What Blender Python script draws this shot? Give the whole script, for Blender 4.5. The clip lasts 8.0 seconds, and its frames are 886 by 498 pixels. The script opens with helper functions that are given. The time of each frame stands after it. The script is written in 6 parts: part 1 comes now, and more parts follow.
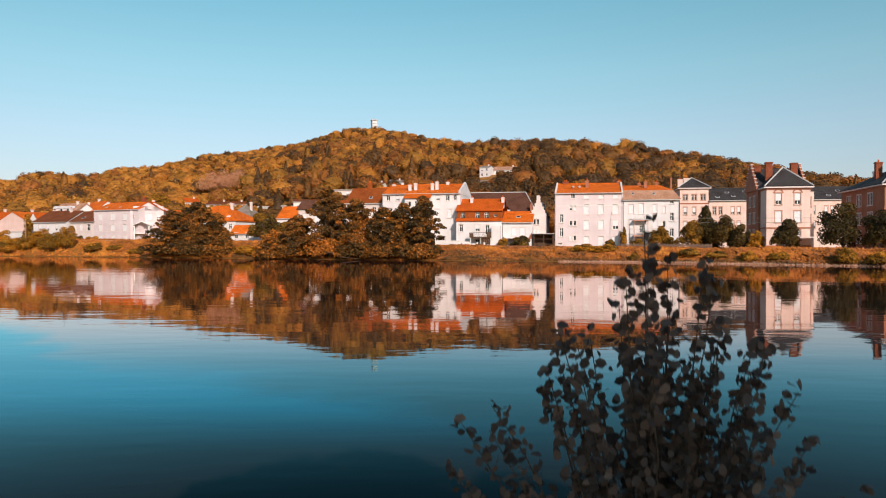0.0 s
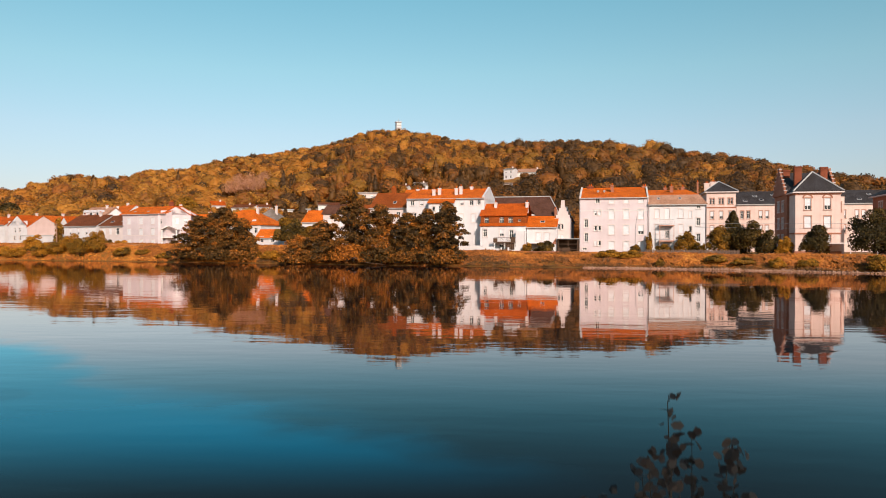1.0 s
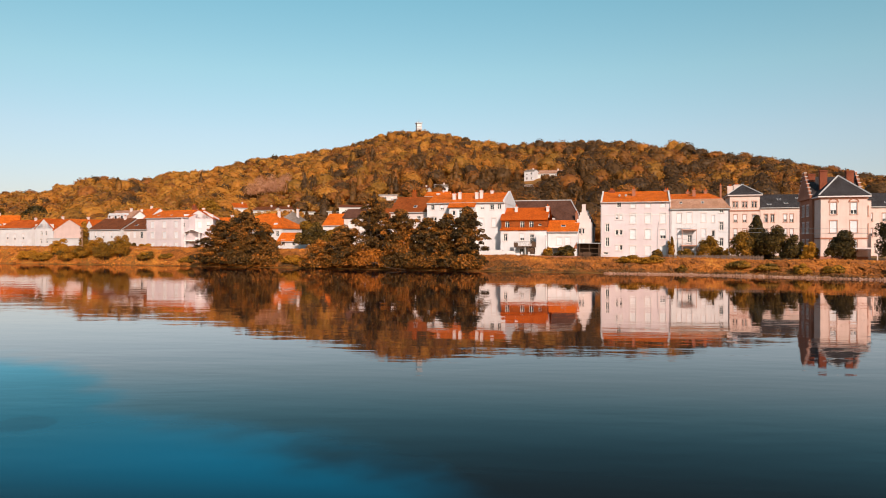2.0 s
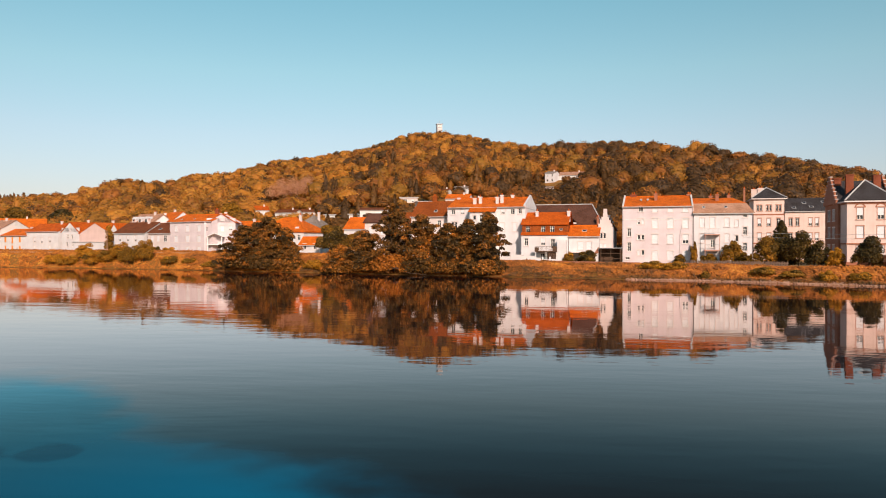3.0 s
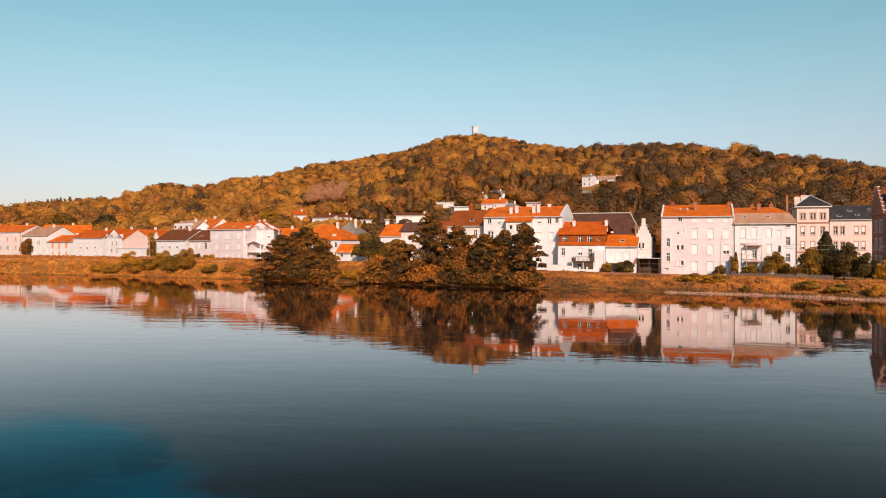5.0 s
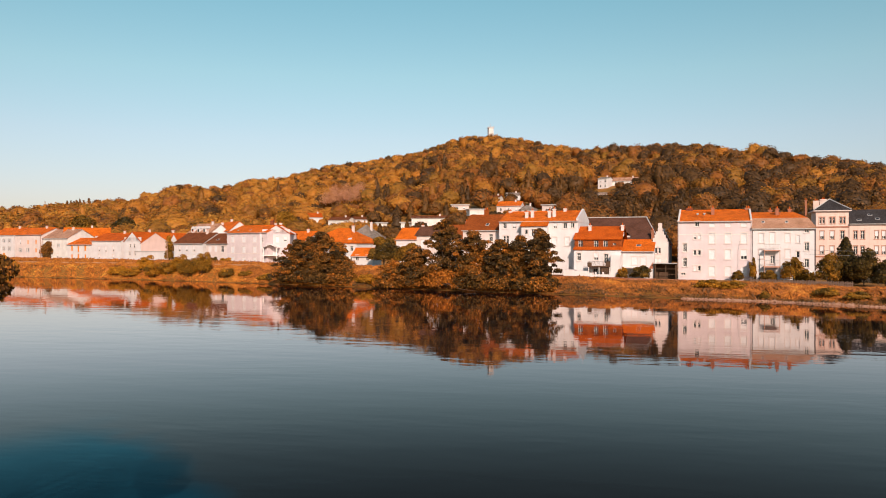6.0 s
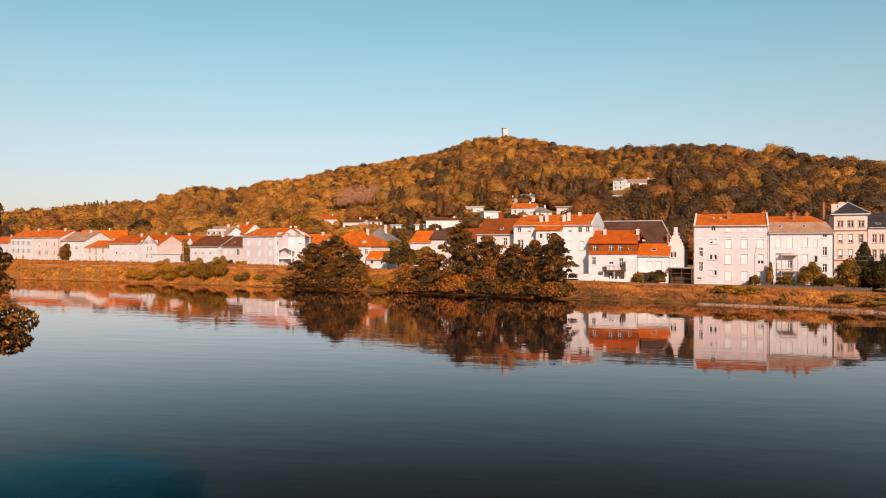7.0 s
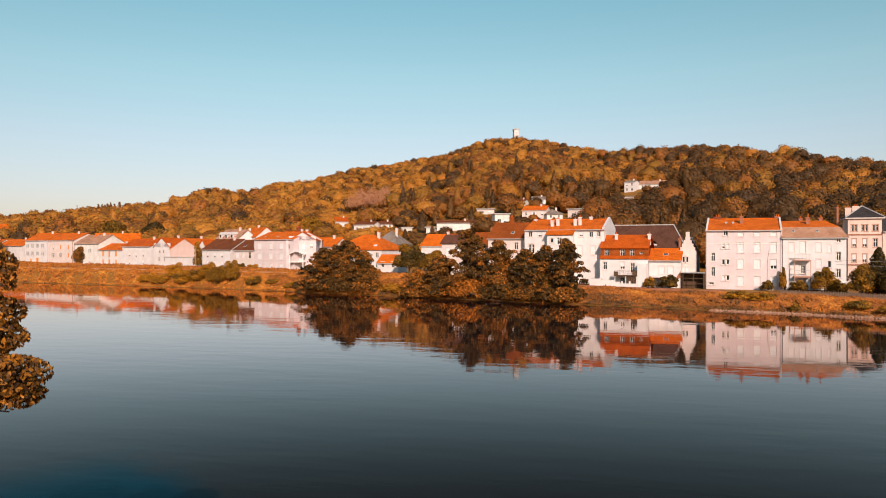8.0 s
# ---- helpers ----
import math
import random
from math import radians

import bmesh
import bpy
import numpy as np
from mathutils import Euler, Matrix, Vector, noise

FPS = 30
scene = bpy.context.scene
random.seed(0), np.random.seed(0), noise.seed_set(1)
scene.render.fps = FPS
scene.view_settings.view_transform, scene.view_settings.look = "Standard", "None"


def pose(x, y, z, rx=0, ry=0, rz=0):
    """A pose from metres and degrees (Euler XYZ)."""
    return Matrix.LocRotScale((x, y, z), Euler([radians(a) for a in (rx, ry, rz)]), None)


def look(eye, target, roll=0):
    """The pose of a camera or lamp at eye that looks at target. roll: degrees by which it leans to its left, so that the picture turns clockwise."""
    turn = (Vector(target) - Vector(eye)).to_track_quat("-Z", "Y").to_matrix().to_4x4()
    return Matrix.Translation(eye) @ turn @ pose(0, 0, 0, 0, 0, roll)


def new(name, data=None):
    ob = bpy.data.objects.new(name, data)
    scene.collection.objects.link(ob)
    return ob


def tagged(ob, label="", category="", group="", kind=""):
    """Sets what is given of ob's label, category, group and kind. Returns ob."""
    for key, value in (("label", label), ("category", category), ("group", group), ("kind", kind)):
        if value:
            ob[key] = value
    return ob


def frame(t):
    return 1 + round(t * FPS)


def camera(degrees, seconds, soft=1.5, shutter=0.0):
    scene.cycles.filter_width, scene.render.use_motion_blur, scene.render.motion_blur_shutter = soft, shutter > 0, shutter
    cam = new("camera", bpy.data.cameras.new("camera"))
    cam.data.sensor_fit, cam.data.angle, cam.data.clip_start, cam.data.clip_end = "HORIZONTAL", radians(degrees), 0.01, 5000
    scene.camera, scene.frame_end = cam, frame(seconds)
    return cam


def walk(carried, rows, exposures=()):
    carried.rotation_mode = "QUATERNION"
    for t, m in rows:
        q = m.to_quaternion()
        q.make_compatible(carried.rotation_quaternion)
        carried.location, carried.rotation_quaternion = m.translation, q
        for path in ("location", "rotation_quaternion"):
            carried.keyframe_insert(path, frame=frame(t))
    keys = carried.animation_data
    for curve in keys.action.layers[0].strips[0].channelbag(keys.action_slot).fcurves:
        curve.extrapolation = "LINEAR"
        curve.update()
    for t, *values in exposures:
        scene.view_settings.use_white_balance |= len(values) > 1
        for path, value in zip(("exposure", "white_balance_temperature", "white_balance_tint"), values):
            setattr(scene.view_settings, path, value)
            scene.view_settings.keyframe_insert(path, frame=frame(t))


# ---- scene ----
cam = camera(61.66, 8.0, soft=1.0, shutter=0.5)
EXPO = 0.0
PATH = [
    (0, pose(0.001, -0.001, 3.208, 89.405, 0.008, -0.000)),
    (0.5, pose(0.009, 0.015, 3.594, 89.448, 0.004, 0.963)),
    (1, pose(0.018, 0.030, 3.981, 89.486, 0.003, 1.852)),
    (1.5, pose(0.028, 0.045, 4.371, 89.497, 0.008, 2.639)),
    (3, pose(-0.001, 0.088, 5.586, 89.561, 0.047, 5.003)),
    (3.5, pose(-0.017, 0.090, 6.005, 89.584, 0.052, 5.742)),
    (4, pose(-0.031, 0.090, 6.427, 89.613, 0.055, 6.449)),
    (4.5, pose(-0.045, 0.088, 6.848, 89.640, 0.052, 7.143)),
    (6, pose(-0.077, 0.057, 8.063, 89.714, 0.017, 8.951)),
    (6.5, pose(-0.076, 0.045, 8.437, 89.737, 0.022, 9.559)),
    (7, pose(-0.069, 0.035, 8.794, 89.750, 0.027, 10.061)),
    (7.5, pose(-0.065, 0.026, 9.165, 89.771, 0.035, 10.500)),
    (8, pose(-0.062, 0.018, 9.542, 89.813, 0.040, 10.900)),
]
walk(cam, PATH, [(0, EXPO + 0.06, 6300, 8.6), (1, EXPO + 0.06, 6420, 9.4), (1.5, EXPO + 0.06, 6530, 10.4), (4, EXPO + 0.06, 6800, 13.4), (8, EXPO + 0.06, 6940, 15.2)])

# ---- world and light ----
SUN_AZ, SUN_EL = 161.0, 27.0          # clockwise from +y, behind the camera to its right
world = bpy.data.worlds.new("world")
scene.world = world
world.use_nodes = True
wn, wl = world.node_tree.nodes, world.node_tree.links
sky = wn.new("ShaderNodeTexSky")
sky.sky_type = "NISHITA"
sky.sun_disc = False
sky.sun_elevation, sky.sun_rotation = radians(SUN_EL), radians(SUN_AZ)
sky.air_density, sky.dust_density, sky.ozone_density = 1.0, 0.6, 2.0
# haze: paler and warmer near the horizon, clear cyan above
sky_tint = wn.new("ShaderNodeMix")
sky_tint.data_type, sky_tint.blend_type = "RGBA", "MULTIPLY"
sky_tint.inputs[0].default_value = 1.0
sky_co, sky_sep, sky_ramp = wn.new("ShaderNodeTexCoord"), wn.new("ShaderNodeSeparateXYZ"), wn.new("ShaderNodeValToRGB")
wl.new(sky_co.outputs["Generated"], sky_sep.inputs[0])
wl.new(sky_sep.outputs[2], sky_ramp.inputs[0])
for k, (h, c) in enumerate(((0.0, (0.70, 0.65, 0.76)), (0.06, (0.88, 0.78, 0.82)), (0.14, (1.03, 0.97, 0.89)), (0.22, (1.03, 1.16, 0.94)), (0.31, (0.90, 1.24, 0.99)), (0.6, (0.70, 1.05, 0.97)))):
    el = sky_ramp.color_ramp.elements[k] if k < 2 else sky_ramp.color_ramp.elements.new(h)
    el.position, el.color = h, (*c, 1)
wl.new(sky.outputs[0], sky_tint.inputs[6])
wl.new(sky_ramp.outputs[0], sky_tint.inputs[7])
wl.new(sky_tint.outputs[2], wn["Background"].inputs[0])
wn["Background"].inputs[1].default_value = 0.12

sun = new("sun", bpy.data.lights.new("sun", "SUN"))
sun.data.energy, sun.data.angle, sun.data.color = 4.9, radians(0.6), (1.0, 0.805, 0.685)
_a, _e = radians(SUN_AZ), radians(SUN_EL)
sun.matrix_world = look((math.sin(_a) * math.cos(_e) * 300, math.cos(_a) * math.cos(_e) * 300, math.sin(_e) * 300), (0, 0, 0))

# ---- materials ----


def shader(name):
    m = bpy.data.materials.new(name)
    m.use_nodes = True
    n, l = m.node_tree.nodes, m.node_tree.links
    return m, n, l, n["Principled BSDF"]


def mottled(name, c1, c2, scale=0.6, rough=0.85, bump=0.15, fine=14.0, spec=0.3, stretch=(1, 1, 1), c3=None, streaks=0.0):
    """Two colours mixed by a large and a fine noise, with fine relief; streaks add rain marks running down."""
    m, n, l, b = shader(name)
    tc, mp = n.new("ShaderNodeTexCoord"), n.new("ShaderNodeMapping")
    mp.inputs["Scale"].default_value = stretch
    l.new(tc.outputs["Object"], mp.inputs[0])
    big, small = n.new("ShaderNodeTexNoise"), n.new("ShaderNodeTexNoise")
    big.inputs["Scale"].default_value, small.inputs["Scale"].default_value = scale, fine
    big.inputs["Detail"].default_value, small.inputs["Detail"].default_value = 5, 4
    for t in (big, small):
        l.new(mp.outputs[0], t.inputs["Vector"])
    add = n.new("ShaderNodeMath")
    add.operation = "MULTIPLY_ADD"
    l.new(small.outputs[0], add.inputs[0])
    add.inputs[1].default_value = 0.45
    l.new(big.outputs[0], add.inputs[2])
    ramp = n.new("ShaderNodeValToRGB")
    ramp.color_ramp.elements[0].position, ramp.color_ramp.elements[1].position = 0.5, 0.95
    ramp.color_ramp.elements[0].color, ramp.color_ramp.elements[1].color = (*c1, 1), (*c2, 1)
    if c3:
        e = ramp.color_ramp.elements.new(0.72)
        e.color = (*c3, 1)
    l.new(add.outputs[0], ramp.inputs[0])
    out = ramp.outputs[0]
    if streaks:
        mp2, st, mix = n.new("ShaderNodeMapping"), n.new("ShaderNodeTexNoise"), n.new("ShaderNodeMix")
        mp2.inputs["Scale"].default_value = (2.2, 2.2, 0.12)
        st.inputs["Scale"].default_value, st.inputs["Detail"].default_value = 1.0, 6
        l.new(tc.outputs["Object"], mp2.inputs[0])
        l.new(mp2.outputs[0], st.inputs["Vector"])
        mr = n.new("ShaderNodeMapRange")
        mr.inputs[1].default_value, mr.inputs[2].default_value = 0.5, 0.75
        mr.inputs[4].default_value = streaks
        l.new(st.outputs[0], mr.inputs[0])
        mix.data_type, mix.blend_type = "RGBA", "MULTIPLY"
        mix.inputs[7].default_value = (0.55, 0.5, 0.45, 1)
        l.new(mr.outputs[0], mix.inputs[0])
        l.new(out, mix.inputs[6])
        out = mix.outputs[2]
    l.new(out, b.inputs["Base Color"])
    b.inputs["Roughness"].default_value = rough
    b.inputs["Specular IOR Level"].default_value = spec
    if bump:
        bp = n.new("ShaderNodeBump")
        bp.inputs["Strength"].default_value, bp.inputs["Distance"].default_value = bump, 0.05
        l.new(small.outputs[0], bp.inputs["Height"])
        l.new(bp.outputs[0], b.inputs["Normal"])
    return m


def tiles(name, c1, c2, row=0.34, rough=0.8, depth=0.5):
    """Roof covering: courses across the slope, tile to tile variation and weathering."""
    m, n, l, b = shader(name)
    tc = n.new("ShaderNodeTexCoord")
    br = n.new("ShaderNodeTexBrick")
    br.inputs["Scale"].default_value = 1.0
    br.inputs["Brick Width"].default_value, br.inputs["Row Height"].default_value = row * 0.8, row
    br.inputs["Mortar Size"].default_value, br.inputs["Bias"].default_value = 0.02, 0.0
    br.inputs["Color1"].default_value, br.inputs["Color2"].default_value = (*c1, 1), (*c2, 1)
    br.inputs["Mortar"].default_value = (*[v * 0.45 for v in c1], 1)
    sep, cmb = n.new("ShaderNodeSeparateXYZ"), n.new("ShaderNodeCombineXYZ")
    l.new(tc.outputs["Object"], sep.inputs[0])
    s = n.new("ShaderNodeMath")
    s.operation = "MULTIPLY_ADD"
    l.new(sep.outputs[2], s.inputs[0])
    s.inputs[1].default_value = 1.4
    l.new(sep.outputs[1], s.inputs[2])
    l.new(sep.outputs[0], cmb.inputs[0])
    l.new(s.outputs[0], cmb.inputs[1])
    l.new(cmb.outputs[0], br.inputs["Vector"])
    no = n.new("ShaderNodeTexNoise")
    no.inputs["Scale"].default_value, no.inputs["Detail"].default_value = 0.55, 6
    l.new(tc.outputs["Object"], no.inputs["Vector"])
    mr = n.new("ShaderNodeMapRange")
    mr.inputs[1].default_value, mr.inputs[2].default_value = 0.42, 0.72
    mr.inputs[4].default_value = 0.85
    l.new(no.outputs[0], mr.inputs[0])
    mix = n.new("ShaderNodeMix")
    mix.data_type, mix.blend_type = "RGBA", "MULTIPLY"
    mix.inputs[7].default_value = (0.66, 0.60, 0.52, 1)
    l.new(mr.outputs[0], mix.inputs[0])
    l.new(br.outputs[0], mix.inputs[6])
    l.new(mix.outputs[2], b.inputs["Base Color"])
    b.inputs["Roughness"].default_value = rough
    b.inputs["Specular IOR Level"].default_value = 0.12
    bp = n.new("ShaderNodeBump")
    bp.inputs["Strength"].default_value, bp.inputs["Distance"].default_value = depth, 0.06
    bp.invert = True
    l.new(br.outputs["Fac"], bp.inputs["Height"])
    l.new(bp.outputs[0], b.inputs["Normal"])
    return m


def foliage(name, colours, rough=0.6, through_light=0.25, vary=0.24):
    """Leaves: a colour for each plant from the tint on its faces, varied leaf by leaf."""
    m, n, l, b = shader(name)
    at, geo, ramp = n.new("ShaderNodeAttribute"), n.new("ShaderNodeNewGeometry"), n.new("ShaderNodeValToRGB")
    at.attribute_name = "tint"
    els = ramp.color_ramp.elements
    while len(els) < len(colours):
        els.new(0.5)
    for i, c in enumerate(colours):
        els[i].position, els[i].color = i / max(1, len(colours) - 1), (*c, 1)
    j = n.new("ShaderNodeMath")
    j.operation = "MULTIPLY_ADD"
    l.new(geo.outputs["Random Per Island"], j.inputs[0])
    j.inputs[1].default_value = vary
    l.new(at.outputs["Fac"], j.inputs[2])
    k = n.new("ShaderNodeMath")
    k.operation = "SUBTRACT"
    k.inputs[1].default_value = vary / 2
    l.new(j.outputs[0], k.inputs[0])
    l.new(k.outputs[0], ramp.inputs[0])
    hsv = n.new("ShaderNodeHueSaturation")
    mr = n.new("ShaderNodeMapRange")
    mr.inputs[3].default_value, mr.inputs[4].default_value = 1 - vary * 1.6, 1 + vary * 1.6
    l.new(geo.outputs["Random Per Island"], mr.inputs[0])
    l.new(mr.outputs[0], hsv.inputs["Value"])
    l.new(ramp.outputs[0], hsv.inputs["Color"])
    l.new(hsv.outputs[0], b.inputs["Base Color"])
    b.inputs["Roughness"].default_value = rough
    b.inputs["Specular IOR Level"].default_value = 0.25
    tr, mx = n.new("ShaderNodeBsdfTranslucent"), n.new("ShaderNodeMixShader")
    mx.inputs[0].default_value = through_light
    l.new(hsv.outputs[0], tr.inputs[0])
    l.new(b.outputs[0], mx.inputs[1])
    l.new(tr.outputs[0], mx.inputs[2])
    l.new(mx.outputs[0], n["Material Output"].inputs[0])
    return m


def glazing(name, tint=(0.02, 0.025, 0.03)):
    m, n, l, b = shader(name)
    b.inputs["Base Color"].default_value = (*tint, 1)
    b.inputs["Roughness"].default_value = 0.06
    b.inputs["Specular IOR Level"].default_value = 0.6
    oi, mr = n.new("ShaderNodeObjectInfo"), n.new("ShaderNodeMapRange")
    mr.inputs[3].default_value, mr.inputs[4].default_value = 0.03, 0.2
    l.new(oi.outputs["Random"], mr.inputs[0])
    l.new(mr.outputs[0], b.inputs["Roughness"])
    return m


def water_surface():
    m, n, l, b = shader("river_water")
    tc, mp = n.new("ShaderNodeTexCoord"), n.new("ShaderNodeMapping")
    l.new(tc.outputs["Object"], mp.inputs[0])
    mp.inputs["Rotation"].default_value = (0, 0, radians(14))
    mp.inputs["Scale"].default_value = (0.35, 1.0, 1.0)
    w1, w2, w3 = (n.new("ShaderNodeTexNoise") for _ in range(3))
    for w, s, d in ((w1, 0.45, 3), (w2, 1.7, 4), (w3, 0.045, 2)):
        w.inputs["Scale"].default_value, w.inputs["Detail"].default_value = s, d
        l.new(mp.outputs[0], w.inputs["Vector"])
    add = n.new("ShaderNodeMath")
    add.operation = "MULTIPLY_ADD"
    l.new(w2.outputs[0], add.inputs[0])
    add.inputs[1].default_value = 0.22
    l.new(w1.outputs[0], add.inputs[2])
    calm = n.new("ShaderNodeMapRange")
    calm.inputs[1].default_value, calm.inputs[2].default_value = 0.35, 0.65
    calm.inputs[3].default_value, calm.inputs[4].default_value = 0.35, 1.0
    l.new(w3.outputs[0], calm.inputs[0])
    mul = n.new("ShaderNodeMath")
    mul.operation = "MULTIPLY"
    l.new(add.outputs[0], mul.inputs[0])
    l.new(calm.outputs[0], mul.inputs[1])
    bp = n.new("ShaderNodeBump")
    bp.inputs["Strength"].default_value, bp.inputs["Distance"].default_value = 1.0, 0.016
    l.new(mul.outputs[0], bp.inputs["Height"])
    # a long blue patch in otherwise dark water: its far edge runs obliquely up the river
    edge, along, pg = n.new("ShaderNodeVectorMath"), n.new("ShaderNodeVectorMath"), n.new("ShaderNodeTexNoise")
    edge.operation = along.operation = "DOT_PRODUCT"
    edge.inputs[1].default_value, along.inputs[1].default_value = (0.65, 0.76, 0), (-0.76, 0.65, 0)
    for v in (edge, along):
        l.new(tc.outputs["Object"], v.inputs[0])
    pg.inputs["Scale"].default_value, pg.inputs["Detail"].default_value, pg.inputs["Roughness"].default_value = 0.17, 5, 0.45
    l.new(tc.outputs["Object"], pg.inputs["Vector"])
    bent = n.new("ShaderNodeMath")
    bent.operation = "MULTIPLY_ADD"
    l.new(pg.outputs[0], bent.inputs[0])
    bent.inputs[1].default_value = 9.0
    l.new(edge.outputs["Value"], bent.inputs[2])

    def fade(src, lo, hi):
        r = n.new("ShaderNodeMapRange")
        r.interpolation_type = "SMOOTHSTEP"
        r.inputs[1].default_value, r.inputs[2].default_value = min(lo, hi), max(lo, hi)
        r.inputs[3].default_value, r.inputs[4].default_value = (0, 1) if lo < hi else (1, 0)
        l.new(src, r.inputs[0])
        return r.outputs[0]

    def times(p, q):
        r = n.new("ShaderNodeMath")
        r.operation = "MULTIPLY"
        l.new(p, r.inputs[0])
        l.new(q, r.inputs[1])
        return r.outputs[0]

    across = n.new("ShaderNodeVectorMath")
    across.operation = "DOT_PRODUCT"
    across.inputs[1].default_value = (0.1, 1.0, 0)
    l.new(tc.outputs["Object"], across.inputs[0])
    blue_patch = times(times(fade(bent.outputs[0], 15.9, 13.2), fade(across.outputs["Value"], 10.5, 16.0)), times(fade(along.outputs["Value"], 4.0, 12.0), fade(along.outputs["Value"], 38.0, 31.0)))
    # where reflections are painted bluer: in the patch and towards the near bank
    reflect_mask = n.new("ShaderNodeMath")
    reflect_mask.operation = "MAXIMUM"
    l.new(blue_patch, reflect_mask.inputs[0])
    l.new(fade(across.outputs["Value"], 27.0, 15.0), reflect_mask.inputs[1])
    # reflection colour painted by place: warm far out, short of red close in
    blue, body_mix, reflect_tint = n.new("ShaderNodeMix"), n.new("ShaderNodeMix"), n.new("ShaderNodeMix")
    for mx, c0, c1, k in ((blue, (0.0006, 0.120, 0.214), (0.0012, 0.016, 0.027), fade(along.outputs["Value"], 13.0, 26.0)), (body_mix, (0.0112, 0.0115, 0.0128), None, blue_patch), (reflect_tint, (0.98, 0.88, 0.845), (0.38, 0.86, 0.97), reflect_mask.outputs[0])):
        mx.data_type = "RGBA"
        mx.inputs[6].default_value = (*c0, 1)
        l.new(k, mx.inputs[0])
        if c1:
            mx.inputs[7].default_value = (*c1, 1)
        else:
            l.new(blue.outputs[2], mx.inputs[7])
    body, gloss, mix, fr, pw = n.new("ShaderNodeBsdfDiffuse"), n.new("ShaderNodeBsdfGlossy"), n.new("ShaderNodeMixShader"), n.new("ShaderNodeFresnel"), n.new("ShaderNodeMapRange")
    l.new(body_mix.outputs[2], body.inputs["Color"])
    l.new(reflect_tint.outputs[2], gloss.inputs["Color"])
    gloss.inputs["Roughness"].default_value = 0.0
    fr.inputs["IOR"].default_value = 1.33
    pw.interpolation_type = "SMOOTHSTEP"
    pw.inputs[1].default_value, pw.inputs[2].default_value = 0.09, 0.69
    pw.inputs[4].default_value = 0.86
    l.new(bp.outputs[0], gloss.inputs["Normal"])
    l.new(bp.outputs[0], fr.inputs["Normal"])
    l.new(fr.outputs[0], pw.inputs[0])
    l.new(pw.outputs[0], mix.inputs[0])
    l.new(body.outputs[0], mix.inputs[1])
    l.new(gloss.outputs[0], mix.inputs[2])
    l.new(mix.outputs[0], n["Material Output"].inputs[0])
    return m


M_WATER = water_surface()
M_PINK = mottled("pink_render", (0.55, 0.455, 0.46), (0.66, 0.565, 0.575), 0.35, streaks=0.12)
M_WHITE = mottled("white_render", (0.57, 0.535, 0.535), (0.68, 0.645, 0.645), 0.4, streaks=0.12)
M_CREAM = mottled("cream_render", (0.58, 0.475, 0.445), (0.69, 0.59, 0.56), 0.4, streaks=0.12)
M_ROSE = mottled("rose_render", (0.58, 0.40, 0.35), (0.68, 0.49, 0.44), 0.4, streaks=0.12)
M_GREYW = mottled("grey_white_render", (0.55, 0.52, 0.49), (0.74, 0.71, 0.68), 0.4, streaks=0.15)
M_SAND = mottled("sandstone", (0.62, 0.445, 0.385), (0.73, 0.555, 0.49), 0.5, bump=0.25, streaks=0.25)
# red stone of the trim, also the shade tone of the school's turned-away walls
M_SANDD = mottled("red_and_shaded_sandstone", (0.28, 0.10, 0.055), (0.38, 0.155, 0.09), 0.6, bump=0.25)
M_STONE = mottled("grey_stone", (0.27, 0.135, 0.08), (0.47, 0.275, 0.19), 0.9, bump=0.4)
M_SURR = mottled("window_surround_stone", (0.60, 0.50, 0.47), (0.70, 0.60, 0.57), 0.8)
M_SURRB = mottled("brown_stone_surround", (0.40, 0.21, 0.15), (0.52, 0.29, 0.22), 0.8)
M_ORANGE = tiles("orange_clay_tile", (0.80, 0.170, 0.014), (0.60, 0.118, 0.012))
M_RUST = tiles("rust_clay_tile", (0.62, 0.115, 0.010), (0.48, 0.085, 0.009))
M_OLDRUST = tiles("old_rust_tile", (0.36, 0.085, 0.016), (0.27, 0.066, 0.015))
M_BROWN = tiles("brown_tile", (0.22, 0.065, 0.022), (0.16, 0.052, 0.022))
M_MANSARD = tiles("weathered_pink_tile", (0.52, 0.28, 0.18), (0.43, 0.23, 0.155))
M_SLATE = tiles("dark_slate", (0.048, 0.042, 0.044), (0.068, 0.060, 0.060), row=0.24, rough=0.75, depth=0.25)
M_BARN = tiles("dark_brown_tile", (0.14, 0.060, 0.038), (0.10, 0.048, 0.036), rough=0.95)
M_GREYROOF = tiles("grey_roof_tile", (0.25, 0.195, 0.165), (0.31, 0.25, 0.215))
M_BRICK = tiles("red_brick", (0.42, 0.12, 0.06), (0.33, 0.09, 0.05), row=0.08, depth=0.3)
M_GLASS = glazing("window_glass")
M_SHUT = mottled("white_shutter", (0.62, 0.60, 0.61), (0.73, 0.71, 0.72), 1.5, rough=0.5, stretch=(1, 1, 8))
M_GREYSHUT = mottled("blue_grey_shutter", (0.30, 0.31, 0.32), (0.40, 0.41, 0.42), 1.5, rough=0.5, stretch=(1, 1, 8))
M_RIVERWALL = mottled("river_wall_stone", (0.34, 0.17, 0.085), (0.50, 0.28, 0.15), 0.8, bump=0.4)
M_FRAME = mottled("white_painted_wood", (0.70, 0.67, 0.63), (0.82, 0.79, 0.75), 2.0, rough=0.5)
M_OCHRE = mottled("orange_painted_shutter", (0.70, 0.22, 0.025), (0.80, 0.29, 0.04), 2.0, rough=0.5)
